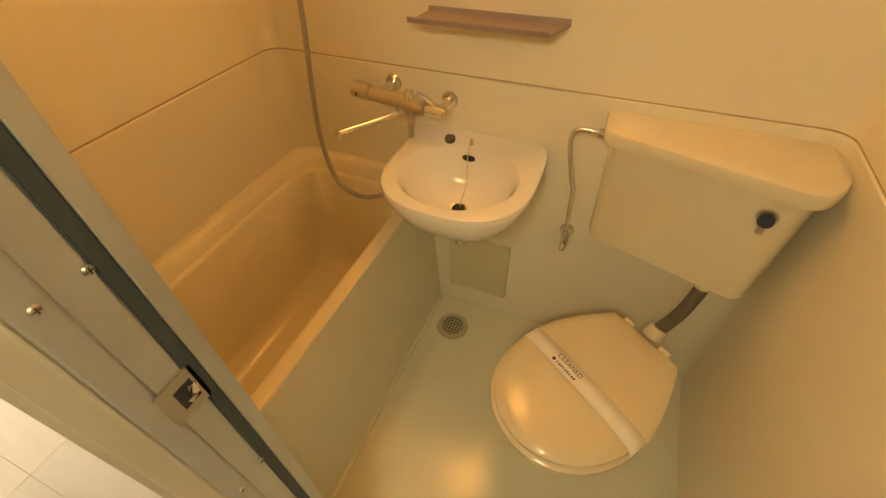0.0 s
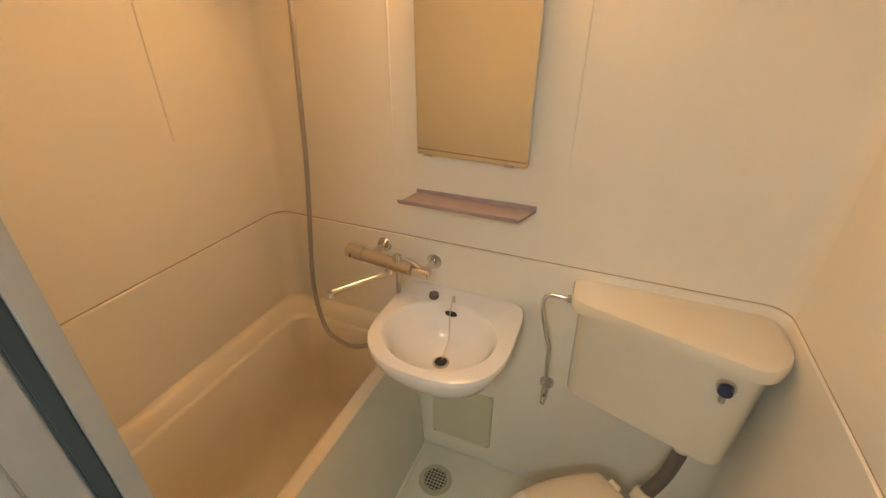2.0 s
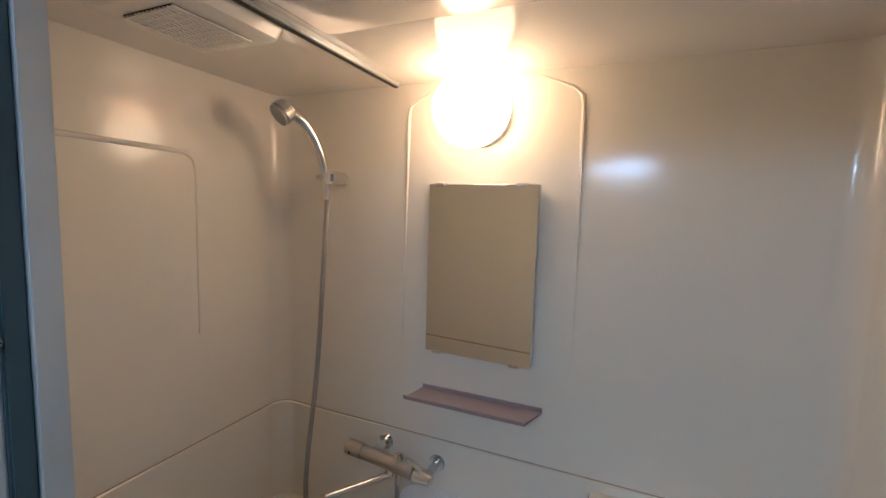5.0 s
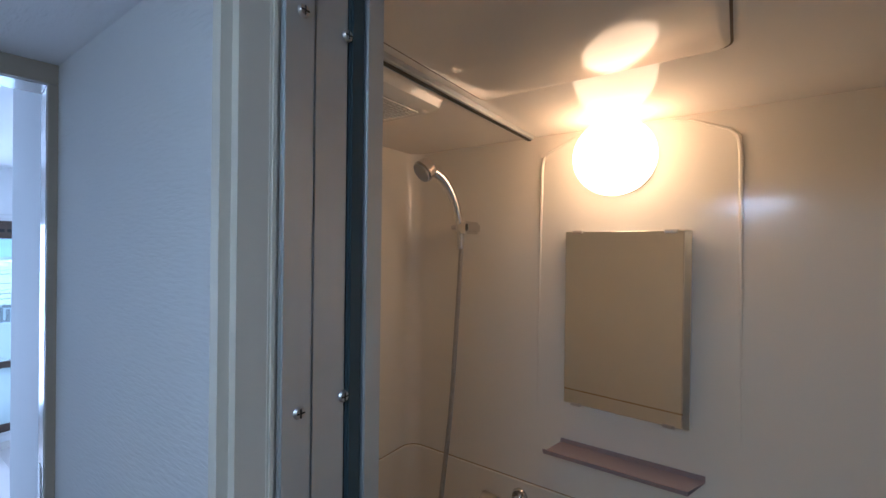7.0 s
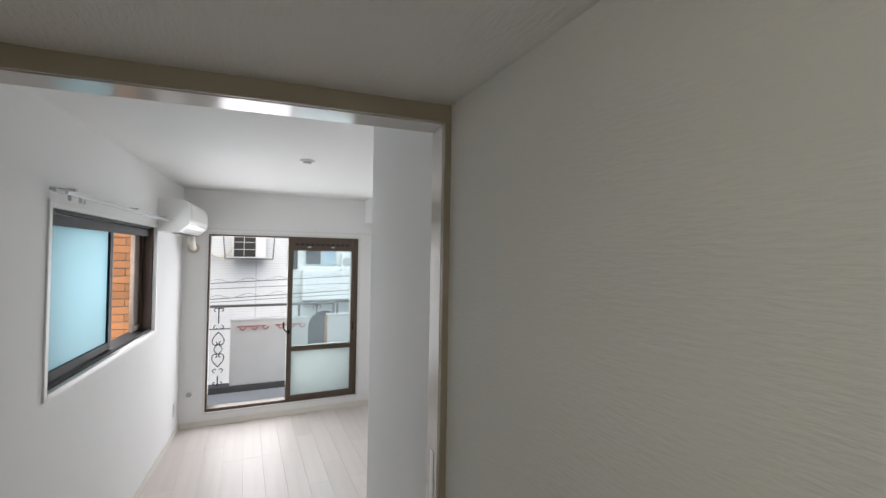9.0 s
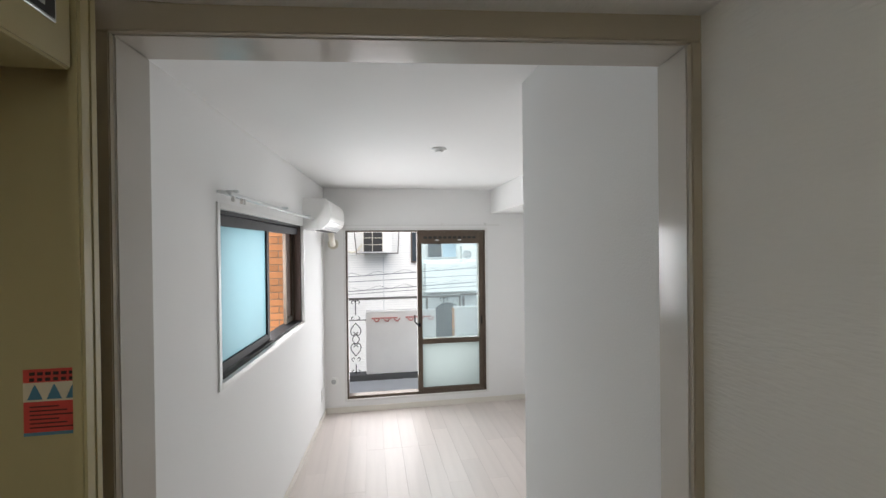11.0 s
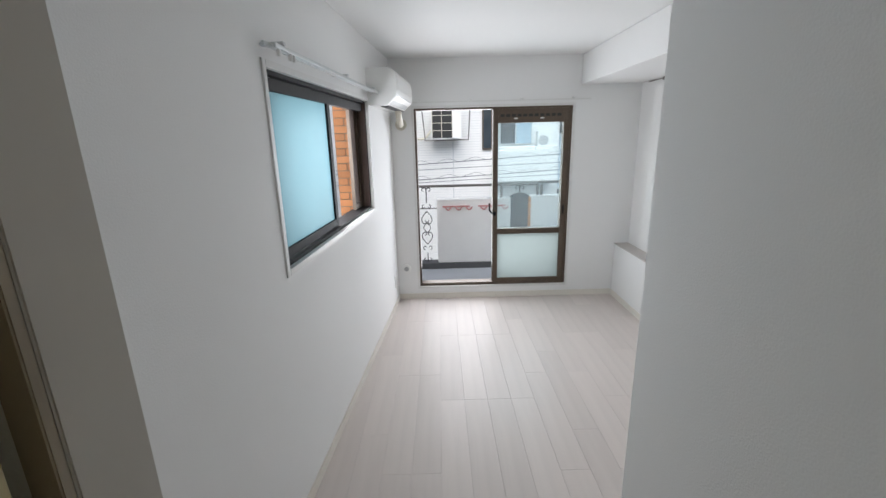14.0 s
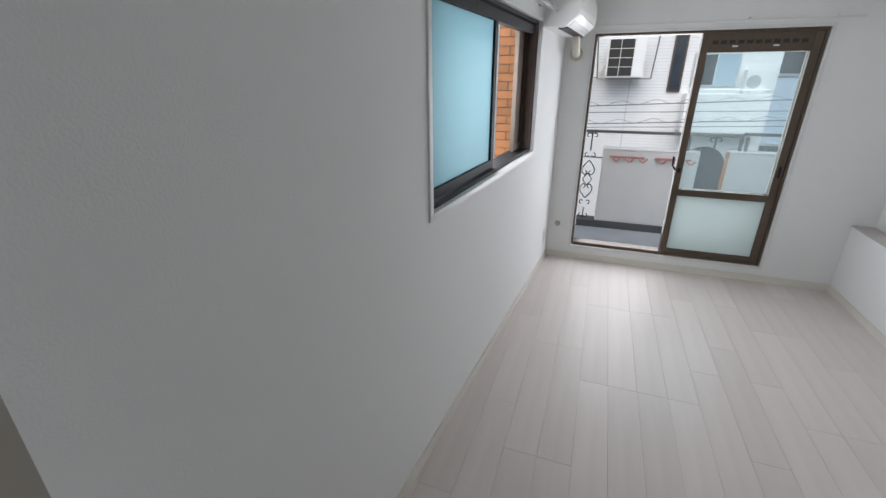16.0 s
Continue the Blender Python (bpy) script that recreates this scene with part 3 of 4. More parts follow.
part("flush_lever", tube([bp + nrm * 0.012 + Vector((0, 0, -0.016)), bp + nrm * 0.014 + Vector((0, 0, -0.034))], 0.007, 8), SATIN, cist)
part("supply_pipe", tube(smooth_path([(0.705, 1.515, 0.945), (0.68, 1.513, 0.948), (0.64, 1.512, 0.945), (0.626, 1.512, 0.92), (0.632, 1.512, 0.87), (0.652, 1.513, 0.79), (0.66, 1.515, 0.76), (0.662, 1.52, 0.7), (0.668, 1.525, 0.6)], 6), 0.0065, 12), CHROME, cist)
part("pipe_nut", cyl((0.71, 1.515, 0.945), (0.688, 1.514, 0.947), 0.0115, None, 8), CHROME, cist)
valve = thing("stop_valve", "chrome angle stop valve on the bathroom wall", "valve")
part("body", cyl((0.668, 1.526, 0.605), (0.668, 1.526, 0.54), 0.011, None, 16, bev=0.002), CHROME, valve)
part("flange", cyl((0.668, 1.567, 0.575), (0.668, 1.553, 0.575), 0.025, 0.02, 24, bev=0.003), CHROME, valve)
part("stub", cyl((0.668, 1.556, 0.575), (0.668, 1.524, 0.575), 0.01, None, 16), CHROME, valve)
part("spindle", cyl((0.668, 1.515, 0.555), (0.668, 1.495, 0.545), 0.008, None, 12, bev=0.002), CHROME, valve)

AX = Vector((-0.575, -0.818, 0))          # the bowl points at the door, across the room
AN = math.degrees(math.atan2(AX.y, AX.x))
TOI = pose(0.955, 1.335, 0, 0, 0, AN)      # local x runs from hinge to tip
toilet = thing("toilet", "beige toilet with closed lid and cleaned paper band", "toilet", TOI)


def egg(z, L, w, hinge=0.11, x0=0.0, n=40):
    """Seat outline: square end at the hinge, widest in the middle, round tip."""
    pts = []
    for k in range(n + 1):
        t = k / n
        x = x0 + (L - x0) * (1 - math.cos(math.pi * t)) / 2
        u = (x - x0) / (L - x0)
        h = w * (math.sin(math.pi * min(0.5, 0.16 + 0.5 * u * 1.1)) if u < 0.55 else math.sqrt(max(0, 1 - ((u - 0.5) / 0.5) ** 2.3)))
        if u < 0.55:
            h = hinge + (w - hinge) * math.sin(math.pi / 2 * min(1, u / 0.5)) ** 1.0
        pts.append((x, h))
    return [(x, -h, z) for x, h in pts] + [(x, h, z) for x, h in reversed(pts[1:-1])]


L0, W0 = 0.485, 0.19
LZ = 0.45
part("lid", loft([egg(LZ - 0.018, L0 - 0.01, W0 - 0.006, 0.104, 0.006), egg(LZ - 0.012, L0, W0, 0.11), egg(LZ - 0.004, L0, W0, 0.11), egg(LZ + 0.003, L0 - 0.008, W0 - 0.008, 0.103, 0.005), egg(LZ + 0.008, L0 - 0.03, W0 - 0.028, 0.085, 0.022), egg(LZ + 0.0115, L0 - 0.09, W0 - 0.08, 0.05, 0.07), egg(LZ + 0.013, L0 - 0.2, W0 - 0.15, 0.02, 0.16)]), LIDMAT, toilet)
part("seat", loft([egg(LZ - 0.042, L0 + 0.0, W0 + 0.004, 0.11, 0.02), egg(LZ - 0.036, L0 + 0.008, W0 + 0.008, 0.115, 0.015), egg(LZ - 0.024, L0 + 0.008, W0 + 0.008, 0.115, 0.015), egg(LZ - 0.0185, L0, W0 + 0.0, 0.11, 0.02)]), LIDMAT, toilet)
part("bowl", loft([egg(BZ0, 0.36, 0.115, 0.1, 0.03), egg(BZ0 + 0.02, 0.355, 0.11, 0.095, 0.03), egg(BZ0 + 0.14, 0.37, 0.115, 0.09, 0.03), egg(BZ0 + 0.26, 0.43, 0.155, 0.1, 0.02), egg(LZ - 0.075, 0.47, 0.18, 0.108, 0.0), egg(LZ - 0.043, 0.478, 0.186, 0.11, -0.01)]), TANKMAT, toilet)
for y in (-0.06, 0.06):
    part("hinge", cyl((-0.012, y - 0.018, LZ - 0.012), (-0.012, y + 0.018, LZ - 0.012), 0.011, None, 14, bev=0.002), LIDMAT, toilet)
part("spud_collar", cyl((-0.045, 0.0, LZ - 0.03), (-0.062, 0.0, LZ + 0.0), 0.032, 0.026, 24, bev=0.003), TANKMAT, toilet)
# flush pipe from the cistern to the bowl
inv = TOI.inverted()
pts = [inv @ Vector(p) for p in ((1.045, 1.43, 0.64), (1.045, 1.43, 0.58), (1.03, 1.415, 0.51), (1.005, 1.395, 0.46), (0.985, 1.38, 0.435))]
part("flush_pipe", tube(smooth_path(pts, 8), 0.019, 16), GREYPIPE, toilet, "dark glossy flush pipe")
pc = [inv @ Vector((1.045, 1.43, z)) for z in (0.636, 0.615)]
part("pipe_collar", cyl(pc[0], pc[1], 0.03, 0.026, 20), TANKMAT, toilet)
# paper band
xs = 0.258
def top_z(y):
    return LZ + 0.0025 + float(np.interp(abs(y), (0, 0.04, 0.11, 0.162, 0.182, 0.19), (0.013, 0.013, 0.0115, 0.008, 0.003, -0.004)))


prof_y = [-0.197, -0.1955, -0.19, -0.18, -0.16, -0.12, -0.06, 0, 0.06, 0.12, 0.16, 0.18, 0.19, 0.1955, 0.197]
zs = [LZ - 0.04, LZ - 0.012] + [top_z(y) + 0.0015 for y in prof_y[2:-2]] + [LZ - 0.012, LZ - 0.04]
b2 = bmesh.new()
vv = [[b2.verts.new((xs + dx, y, z)) for y, z in zip(prof_y, zs)] for dx in (-0.026, 0.026)]
for k in range(len(prof_y) - 1):
    b2.faces.new((vv[0][k], vv[0][k + 1], vv[1][k + 1], vv[1][k]))
band = part("paper_band", b2, STRIPM, toilet, "white paper hygiene band")
so = band.modifiers.new("thick", "SOLIDIFY")
so.thickness = 0.0006


def text(body, size, m, material, parent, name="lettering"):
    cu = bpy.data.curves.new(name, "FONT")
    cu.body, cu.size, cu.align_x, cu.align_y = body, size, "CENTER", "CENTER"
    tmp = bpy.data.objects.new("tmp", cu)
    scene.collection.objects.link(tmp)
    bpy.context.view_layer.update()
    me = bpy.data.meshes.new_from_object(tmp.evaluated_get(bpy.context.evaluated_depsgraph_get()))
    bpy.data.objects.remove(tmp)
    me.materials.clear()
    me.materials.append(material)
    ob = new(name, me)
    ob.parent = parent
    ob.matrix_local = m
    return ob


text("CLEANED", 0.019, pose(xs - 0.007, -0.042, LZ + 0.0178, 0, 0, 90), INK, band)
bm = bmesh.new()
for k in range(9):
    w = 0.0045 if k % 3 else 0.003
    box(xs + 0.008, xs + 0.015, -0.072 + k * 0.0075, -0.072 + k * 0.0075 + w, LZ + 0.0158, LZ + 0.0170, bm=bm)
part("small_print", bm, INK, band)["kind"] = "stuff"
part("mark", cyl((xs + 0.0115, -0.083, LZ + 0.0158), (xs + 0.0115, -0.083, LZ + 0.0170), 0.005, None, 14), INK, band)

# ---- bathroom door frame ----
bdoor = thing("door_1", "grey aluminium bathroom door frame with strike plate", "door frame", kind="structure")
for sx, x in ((1, DX0), (-1, DX1)):
    c = lambda a, b, y0, y1, bev=0.0015: box(min(x + sx * a, x + sx * b), max(x + sx * a, x + sx * b), y0, y1, 0.0, DZ1 + 0.03, bev, 2)
    part("casing", c(-0.027, -0.004, 0.501, WY - 0.001, 0.007), CASING, bdoor)
    part("casing_lip", c(-0.013, -0.002, 0.528, 0.5335), CASING, bdoor)
    part("cover_strip", c(-0.0035, 0.001, 0.534, 0.558, 0.0015), ALUM, bdoor)
    part("jamb", c(-0.03, -0.001, 0.5585, 0.590, 0.002), ALUM, bdoor)
    part("stop", c(-0.03, 0.004, 0.604, 0.622, 0.001), ALUM, bdoor)
    part("gasket", c(-0.012, 0.0015, 0.590, 0.604), ALUMDK, bdoor)
part("casing_head", box(DX0 - 0.027, DX1 + 0.027, 0.501, WY - 0.001, DZ1 + 0.03, DZ1 + 0.075, 0.004), CASING, bdoor)
part("jamb_head", box(DX0 - 0.03, DX1 + 0.03, 0.5585, 0.634, DZ1 + 0.0, DZ1 + 0.0295, 0.002), ALUM, bdoor)
part("sill", box(DX0 - 0.03, DX1 + 0.03, 0.5585, 0.634, 0.0, 0.075, 0.004), ALUM, bdoor)
for z in (0.25, 0.88, 1.264, 1.608, 1.87):
    screw((DX0 + 0.0012, 0.548, z), (1, 0, 0), bdoor)
    screw((DX0 + 0.0003, 0.5865, z), (1, 0, 0), bdoor)
sp = part("strike_plate", box(DX0 - 0.001, DX0 + 0.0015, 0.552, 0.597, 1.06, 1.12, 0.003), SATIN, bdoor)
part("latch_slot", box(DX0 + 0.0012, DX0 + 0.0022, 0.568, 0.588, 1.075, 1.105), DARKRUB, sp)
part("latch", tube([(DX0 + 0.002, 0.578, 1.081), (DX0 + 0.005, 0.584, 1.09), (DX0 + 0.002, 0.586, 1.099)], 0.005, 8), CHROME, sp)

# ---- hall ----
slab("floor_hall", PLANK, (-0.44, 1.6, -0.75, 0.5585, -0.06, -0.002), "pale wooden hall floor", "floor")
slab("wall_hall_north", WALLPAPER, (-0.404, DX0 - 0.027, WY, WY + 0.0135, 0, HC), "white ripple-textured wallpaper hall wall", "wall")
slab("wall_hall_north_b", WALLPAPER, (DX1 + 0.027, 1.6, WY, WY + 0.0135, 0, HC), "white ripple-textured wallpaper hall wall", "wall")
slab("wall_hall_head", WALLPAPER, (DX0 - 0.027, DX1 + 0.027, WY, WY + 0.0135, DZ1 + 0.036, HC), "white wallpaper over the bathroom door", "wall")
slab("ceiling_hall", CEILPAPER, (-0.47, 1.6, -0.8, WY + 0.013, HC, HC + 0.06), "low white woven-texture wallpaper hall ceiling", "ceiling")
slab("wall_hall_east", WALLPAPER, (1.6, 1.7, -0.85, BY1 + 0.15, -0.06, 2.4), "plain hall end wall", "wall")
# unseen round light, added to brighten the hall and the bathroom doorway
hl = thing("ceiling_light", "round white fill light added out of view under the hall ceiling", "ceiling light")
part("housing", cyl((0.64, -0.15, HC - 0.001), (0.64, -0.15, HC - 0.025), 0.175, 0.17, 36, bev=0.006), ACMAT, hl)
part("diffuser", loft([ellipse(0.64, -0.15, 0.165 * math.cos(a), 0.165 * math.cos(a), HC - 0.024 - 0.07 * math.sin(a), 36) for a in [radians(k * 14) for k in range(7)]]), HALLGLOW, hl, "glowing white diffuser of the added fill light")
slab("wall_hall_south", KITCHEN, (-0.5, 1.6, -0.85, -0.75, -0.06, HC), "olive cream metal kitchenette back panel", "wall")

hood = thing("kitchen_hood", "olive cream metal kitchenette hood with nameplate", "range hood")
part("body", box(-0.41, 1.5, -0.745, -0.19, 1.922, HC - 0.001, 0.003), KITCHEN, hood)
np_ = part("nameplate", box(-0.383, -0.273, -0.19, -0.1875, 1.962, 1.988, 0.0008, 1), ALUM, hood)
part("nameplate_field", box(-0.380, -0.276, -0.1876, -0.1868, 1.965, 1.985), DARKRUB, np_)
part("nameplate_bar", box(-0.365, -0.295, -0.1869, -0.1862, 1.972, 1.978), ALUM, np_)
endp = thing("kitchen_end_panel", "olive cream metal kitchenette side panel", "panel")
part("sheet", box(-0.444, -0.431, -0.745, -0.184, 0, HC - 0.002, 0.002), KITCHEN, endp)
part("post", box(-0.431, -0.412, -0.198, -0.184, 0, HC - 0.002, 0.003), KITCHEN, endp)

stick = thing("safety_sticker", "red and cream safety notice sticker on the panel", "sticker", Matrix.Translation((-0.0351, -0.056, 0.036)) @ Matrix.Diagonal((1, 0.71, 0.97, 1)))
SXX = -0.3955
part("sheet", box(SXX - 0.0004, SXX, -0.285, -0.198, 1.512, 1.592), REDINK, stick)
part("cream_band", box(SXX, SXX + 0.0003, -0.285, -0.198, 1.553, 1.576), CREAMINK, stick)
part("blue_band", box(SXX, SXX + 0.0003, -0.285, -0.198, 1.512, 1.516), BLUEINK, stick)
bm = bmesh.new()
for k in range(3):
    y = -0.268 + k * 0.028
    fvs = [bm.verts.new((SXX + 0.0005, y + a, z)) for a, z in ((-0.011, 1.5555), (0.011, 1.5555), (0.004, 1.568), (0.0, 1.574), (-0.004, 1.568))]
    bm.faces.new(fvs)
part("blue_figure", bm, BLUEINK, stick)
bm = bmesh.new()
for r0, z, n, w in ((0, 1.5865, 6, 0.008), (1, 1.5795, 6, 0.007)):
    for k in range(n):
        box(SXX, SXX + 0.0004, -0.276 + k * 0.0115, -0.276 + k * 0.0115 + w, z - 0.002, z + 0.002, bm=bm)
for k in range(6):
    box(SXX, SXX + 0.0004, -0.276, -0.21 - 0.012 * (k % 3), 1.521 + k * 0.005, 1.5225 + k * 0.005, bm=bm)
part("print_bars", bm, INK, stick)["kind"] = "stuff"

# ---- opening between hall and room, square to the window wall ----
SLM = pose(-0.395, 0.59, 0, 0, 0, -6.27)
OW, OZ, OD = 0.785, 2.003, 0.085
sl = thing("door_2", "white-painted sliding door frame with beige hall face", "door frame", SLM, kind="structure")
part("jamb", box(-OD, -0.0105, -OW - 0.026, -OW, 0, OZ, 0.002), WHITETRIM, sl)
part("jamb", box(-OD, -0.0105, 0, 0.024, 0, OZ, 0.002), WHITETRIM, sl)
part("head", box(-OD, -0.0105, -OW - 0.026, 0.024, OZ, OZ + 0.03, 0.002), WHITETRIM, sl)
part("face", box(-0.01, 0.0, -OW - 0.031, -OW - 0.001, 0, OZ, 0.0015), SLFRAME, sl)
part("face", box(-0.01, 0.0, 0.001, 0.02, 0, OZ, 0.0015), SLFRAME, sl)
part("face_head", box(-0.01, 0.0, -OW - 0.031, 0.02, OZ + 0.001, OZ + 0.06, 0.0015), SLFRAME, sl)
part("strike", box(-0.06, -0.035, -0.0015, 0.001, 1.15, 1.30, 0.0005, 1), ALUM, sl)
slab("wall_partition_south", ROOMPAPER, (-OD + 0.004, -0.0035, -1.5, -OW - 0.032, -0.06, RC), "white wallpaper partition", "wall", SLM)
slab("wall_partition_head", ROOMPAPER, (-OD + 0.004, -0.0105, -OW - 0.0265, 0.0245, OZ + 0.0305, RC), "white wallpaper over the opening", "wall", SLM)
slab("wall_partition_north", ROOMPAPER, (-OD + 0.004, -0.0105, 0.0245, 0.13, -0.06, RC), "white wallpaper partition", "wall", SLM)

# ---- room ----
slab("floor_room_base", JOINT, (-4.5, -0.44, -0.8, 2.2, -0.08, -0.006), "pale joints under the room's planks", "floor")
slab("ceiling_room", ROOMPAPER, (-4.5, -0.40, -0.8, 2.2, RC, RC + 0.06), "white wallpaper ceiling", "ceiling")
slab("wall_room_corner", ROOMPAPER, (-1.40, -0.4505, 0.715, BY1 + 0.04, -0.06, RC), "white wallpaper wall jutting into the room", "wall", bev=0.003)
slab("wall_room_east", ROOMPAPER, (-1.40, -1.30, BY1 + 0.0405, 2.15, -0.06, RC), "white wallpaper wall", "wall")
slab("wall_room_north", ROOMPAPER, (-4.5, -1.30, 2.02, 2.15, -0.06, RC), "white wallpaper wall above the ledge", "wall")
slab("wall_ledge", ROOMPAPER, (FX, -1.405, 1.88, 2.019, -0.006, 0.539), "low white wall ledge along the room", "wall", bev=0.002)
slab("trim_ledge_top", mat("grey_ledge_top", (0.52, 0.49, 0.46), 0.5, vary=0.04), (FX + 0.001, -1.406, 1.874, 2.018, 0.540, 0.550), "grey-beige ledge cap", "trim", bev=0.002)
slab("ceiling_beam", ROOMPAPER, (FX, -1.401, 1.45, 2.019, 2.075, RC - 0.001), "white wallpaper beam under the ceiling", "beam", bev=0.003)
hook = thing("ceiling_hook", "small dark hook fixed at the wall top", "hook")
part("rail", tube([(-4.2, 2.00, 2.066), (-3.0, 2.00, 2.066)], 0.004, 6), RAILM, hook)
part("hook", box(-3.95, -3.90, 1.988, 2.012, 2.05, 2.074, 0.003), RAILM, hook)

# far wall with the balcony door opening
BY, BYE, BZB, BZT = -0.137, 1.408, 0.11, 1.918
for nm, d in (("wall_far_south", (FX - 0.13, FX, -0.47, BY, -0.06, RC)), ("wall_far_north", (FX - 0.13, FX, BYE, 2.15, -0.06, RC)), ("wall_far_head", (FX - 0.13, FX, BY, BYE, BZT, RC)), ("wall_far_sill", (FX - 0.13, FX, BY, BYE, -0.06, BZB))):
    slab(nm, ROOMPAPER, d, "white wallpaper wall round the balcony door", "wall")

# window wall
WX0, WX1, WZ0, WZ1 = -1.495, 0.14, 1.087, 1.927
for nm, d in (("wall_window_a", (-2.45, WX0, -0.13, 0, -0.06, RC)), ("wall_window_b", (WX1, 1.6, -0.13, 0, -0.06, RC)), ("wall_window_c", (WX0, WX1, -0.13, 0, -0.06, WZ0)), ("wall_window_d", (WX0, WX1, -0.13, 0, WZ1, RC))):
    slab(nm, ROOMPAPER, d, "white wallpaper wall round the side window", "wall", LEFT)

# baseboards
slab("baseboard_window_wall", BASEBRD, (-2.38, 1.50, 0.0005, 0.009, -0.004, 0.058), "ivory baseboard", "baseboard", LEFT, 0.002)
slab("baseboard_far", BASEBRD, (FX + 0.0005, FX + 0.009, -0.325, 1.87, -0.004, 0.058), "ivory baseboard", "baseboard", None, 0.002)
slab("baseboard_ledge", BASEBRD, (FX + 0.01, -1.41, 1.871, 1.8795, -0.004, 0.058), "ivory baseboard", "baseboard", None, 0.002)
slab("baseboard_corner", BASEBRD, (-1.41, -0.47, 0.706, 0.7145, -0.004, 0.058), "ivory baseboard", "baseboard", None, 0.002)
slab("baseboard_return", BASEBRD, (-1.4095, -1.4005, 0.715, 1.87, -0.004, 0.058), "ivory baseboard", "baseboard", None, 0.002)

# ---- side window ----
win = thing("window_1", "side window with frosted glass sash slid half open", "window", LEFT, kind="structure")


def ring_frame(name, material, parent, x0, x1, z0, z1, w, y0, y1, bev=0.002, label="", axis="x"):
    """Four bars round a rectangle; axis x: in a wall along x, axis y: in a wall along y."""
    for a, b, c, d in ((x0, x0 + w, z0, z1), (x1 - w, x1, z0, z1), (x0 + w, x1 - w, z0, z0 + w), (x0 + w, x1 - w, z1 - w, z1)):
        dims = (a, b, y0, y1, c, d) if axis == "x" else (y0, y1, a, b, c, d)
        part(name, box(*dims, bev=bev), material, parent, label)


ring_frame("window_frame", WHITEALU, win, WX0, WX1, WZ0, WZ1, 0.028, -0.018, 0.008)
ring_frame("track_frame", BLACKALU, win, WX0, WX1, WZ0, WZ1, 0.045, -0.125, -0.0185)
part("side_channel", box(WX0 + 0.0451, WX0 + 0.051, -0.124, -0.0187, WZ0 + 0.0452, WZ1 - 0.0452, 0.001, 1), SCREEN, win, "brown side channel")
part("channel_rib", box(WX0 + 0.0512, WX0 + 0.066, -0.068, -0.058, WZ0 + 0.0455, WZ1 - 0.101, 0.001, 1), BROWNALU, win)
part("head_rail", box(WX0 + 0.05, WX1 - 0.05, -0.075, -0.036, WZ1 - 0.10, WZ1 - 0.05, 0.002), BLACKALU, win)
mid = -0.715
for nm, x0, x1, y0, m_, fr in (("sash", mid, WX1 - 0.05, -0.062, FROST, BLACKALU), ("sash", WX0 + 0.05, WX0 + 0.25, -0.10, SCREEN, BROWNALU)):
    s_ = part(nm, box(x0, x0 + 0.045, y0, y0 + 0.025, WZ0 + 0.05, WZ1 - 0.05, 0.002), fr, win, "dark aluminium sash")
    part("stile", box(x1 - 0.012, x1, y0, y0 + 0.025, WZ0 + 0.05, WZ1 - 0.05, 0.002), fr, s_)
    part("bottom_rail", box(x0 + 0.045, x1 - 0.012, y0, y0 + 0.025, WZ0 + 0.05, WZ0 + 0.092, 0.002), fr, s_)
    part("pane", box(x0 + 0.045, x1 - 0.012, y0 + 0.008, y0 + 0.013, WZ0 + 0.092, WZ1 - 0.05), m_, s_, "frosted glass pane" if m_ is FROST else "brown rolled screen")
rail = thing("curtain_rail", "double white metal curtain rail over the side window", "curtain rail", LEFT)
for y, z in ((0.045, 1.962), (0.085, 1.954)):
    part("track", box(-1.62, 0.2, y - 0.006, y + 0.006, z - 0.008, z + 0.008, 0.002), ALUM, rail)
    part("end_cap", cyl((-1.62, y, z), (-1.635, y, z), 0.009, None, 12), WHITEALU, rail)
for x in (-1.35, -0.7, 0.12):
    part("bracket", box(x - 0.012, x + 0.012, 0.0, 0.09, 1.966, 1.978, 0.002), ALUM, rail)
for x in (0.03, 0.06, 0.16):
    part("runner", box(x, x + 0.014, 0.078, 0.092, 1.922, 1.945, 0.002), WHITEALU, rail)

# ---- air conditioner ----
ac = thing("air_conditioner", "white wall-mounted split air conditioner", "air conditioner", LEFT)
prof = [(0.0, 1.87), (0.0, 2.128), (0.15, 2.128), (0.185, 2.12), (0.21, 2.095), (0.222, 2.05), (0.224, 1.97), (0.215, 1.93), (0.15, 1.872), (0.13, 1.866)]
part("body", loft([[(x, y * s, 2.0 + (z - 2.0) * s) for y, z in prof] for x, s in ((-2.29, 0.985), (-2.285, 1.0), (-1.49, 1.0), (-1.482, 0.985))]), ACMAT, ac)
part("front_panel", loft([[(x, y, z) for y, z in ((0.19, 2.118), (0.2135, 2.096), (0.2255, 2.05), (0.2275, 1.972), (0.224, 1.972), (0.222, 2.05), (0.21, 2.094))] for x in (-2.27, -1.52)]), ACMAT, ac)
part("louvre", loft([[(x, y, z) for y, z in ((0.217, 1.945), (0.16, 1.882), (0.158, 1.876), (0.218, 1.936))] for x in (-2.25, -1.53)]), ACDARK, ac)
part("louvre_slot", box(-2.25, -1.53, 0.09, 0.15, 1.862, 1.869), DARKRUB, ac)
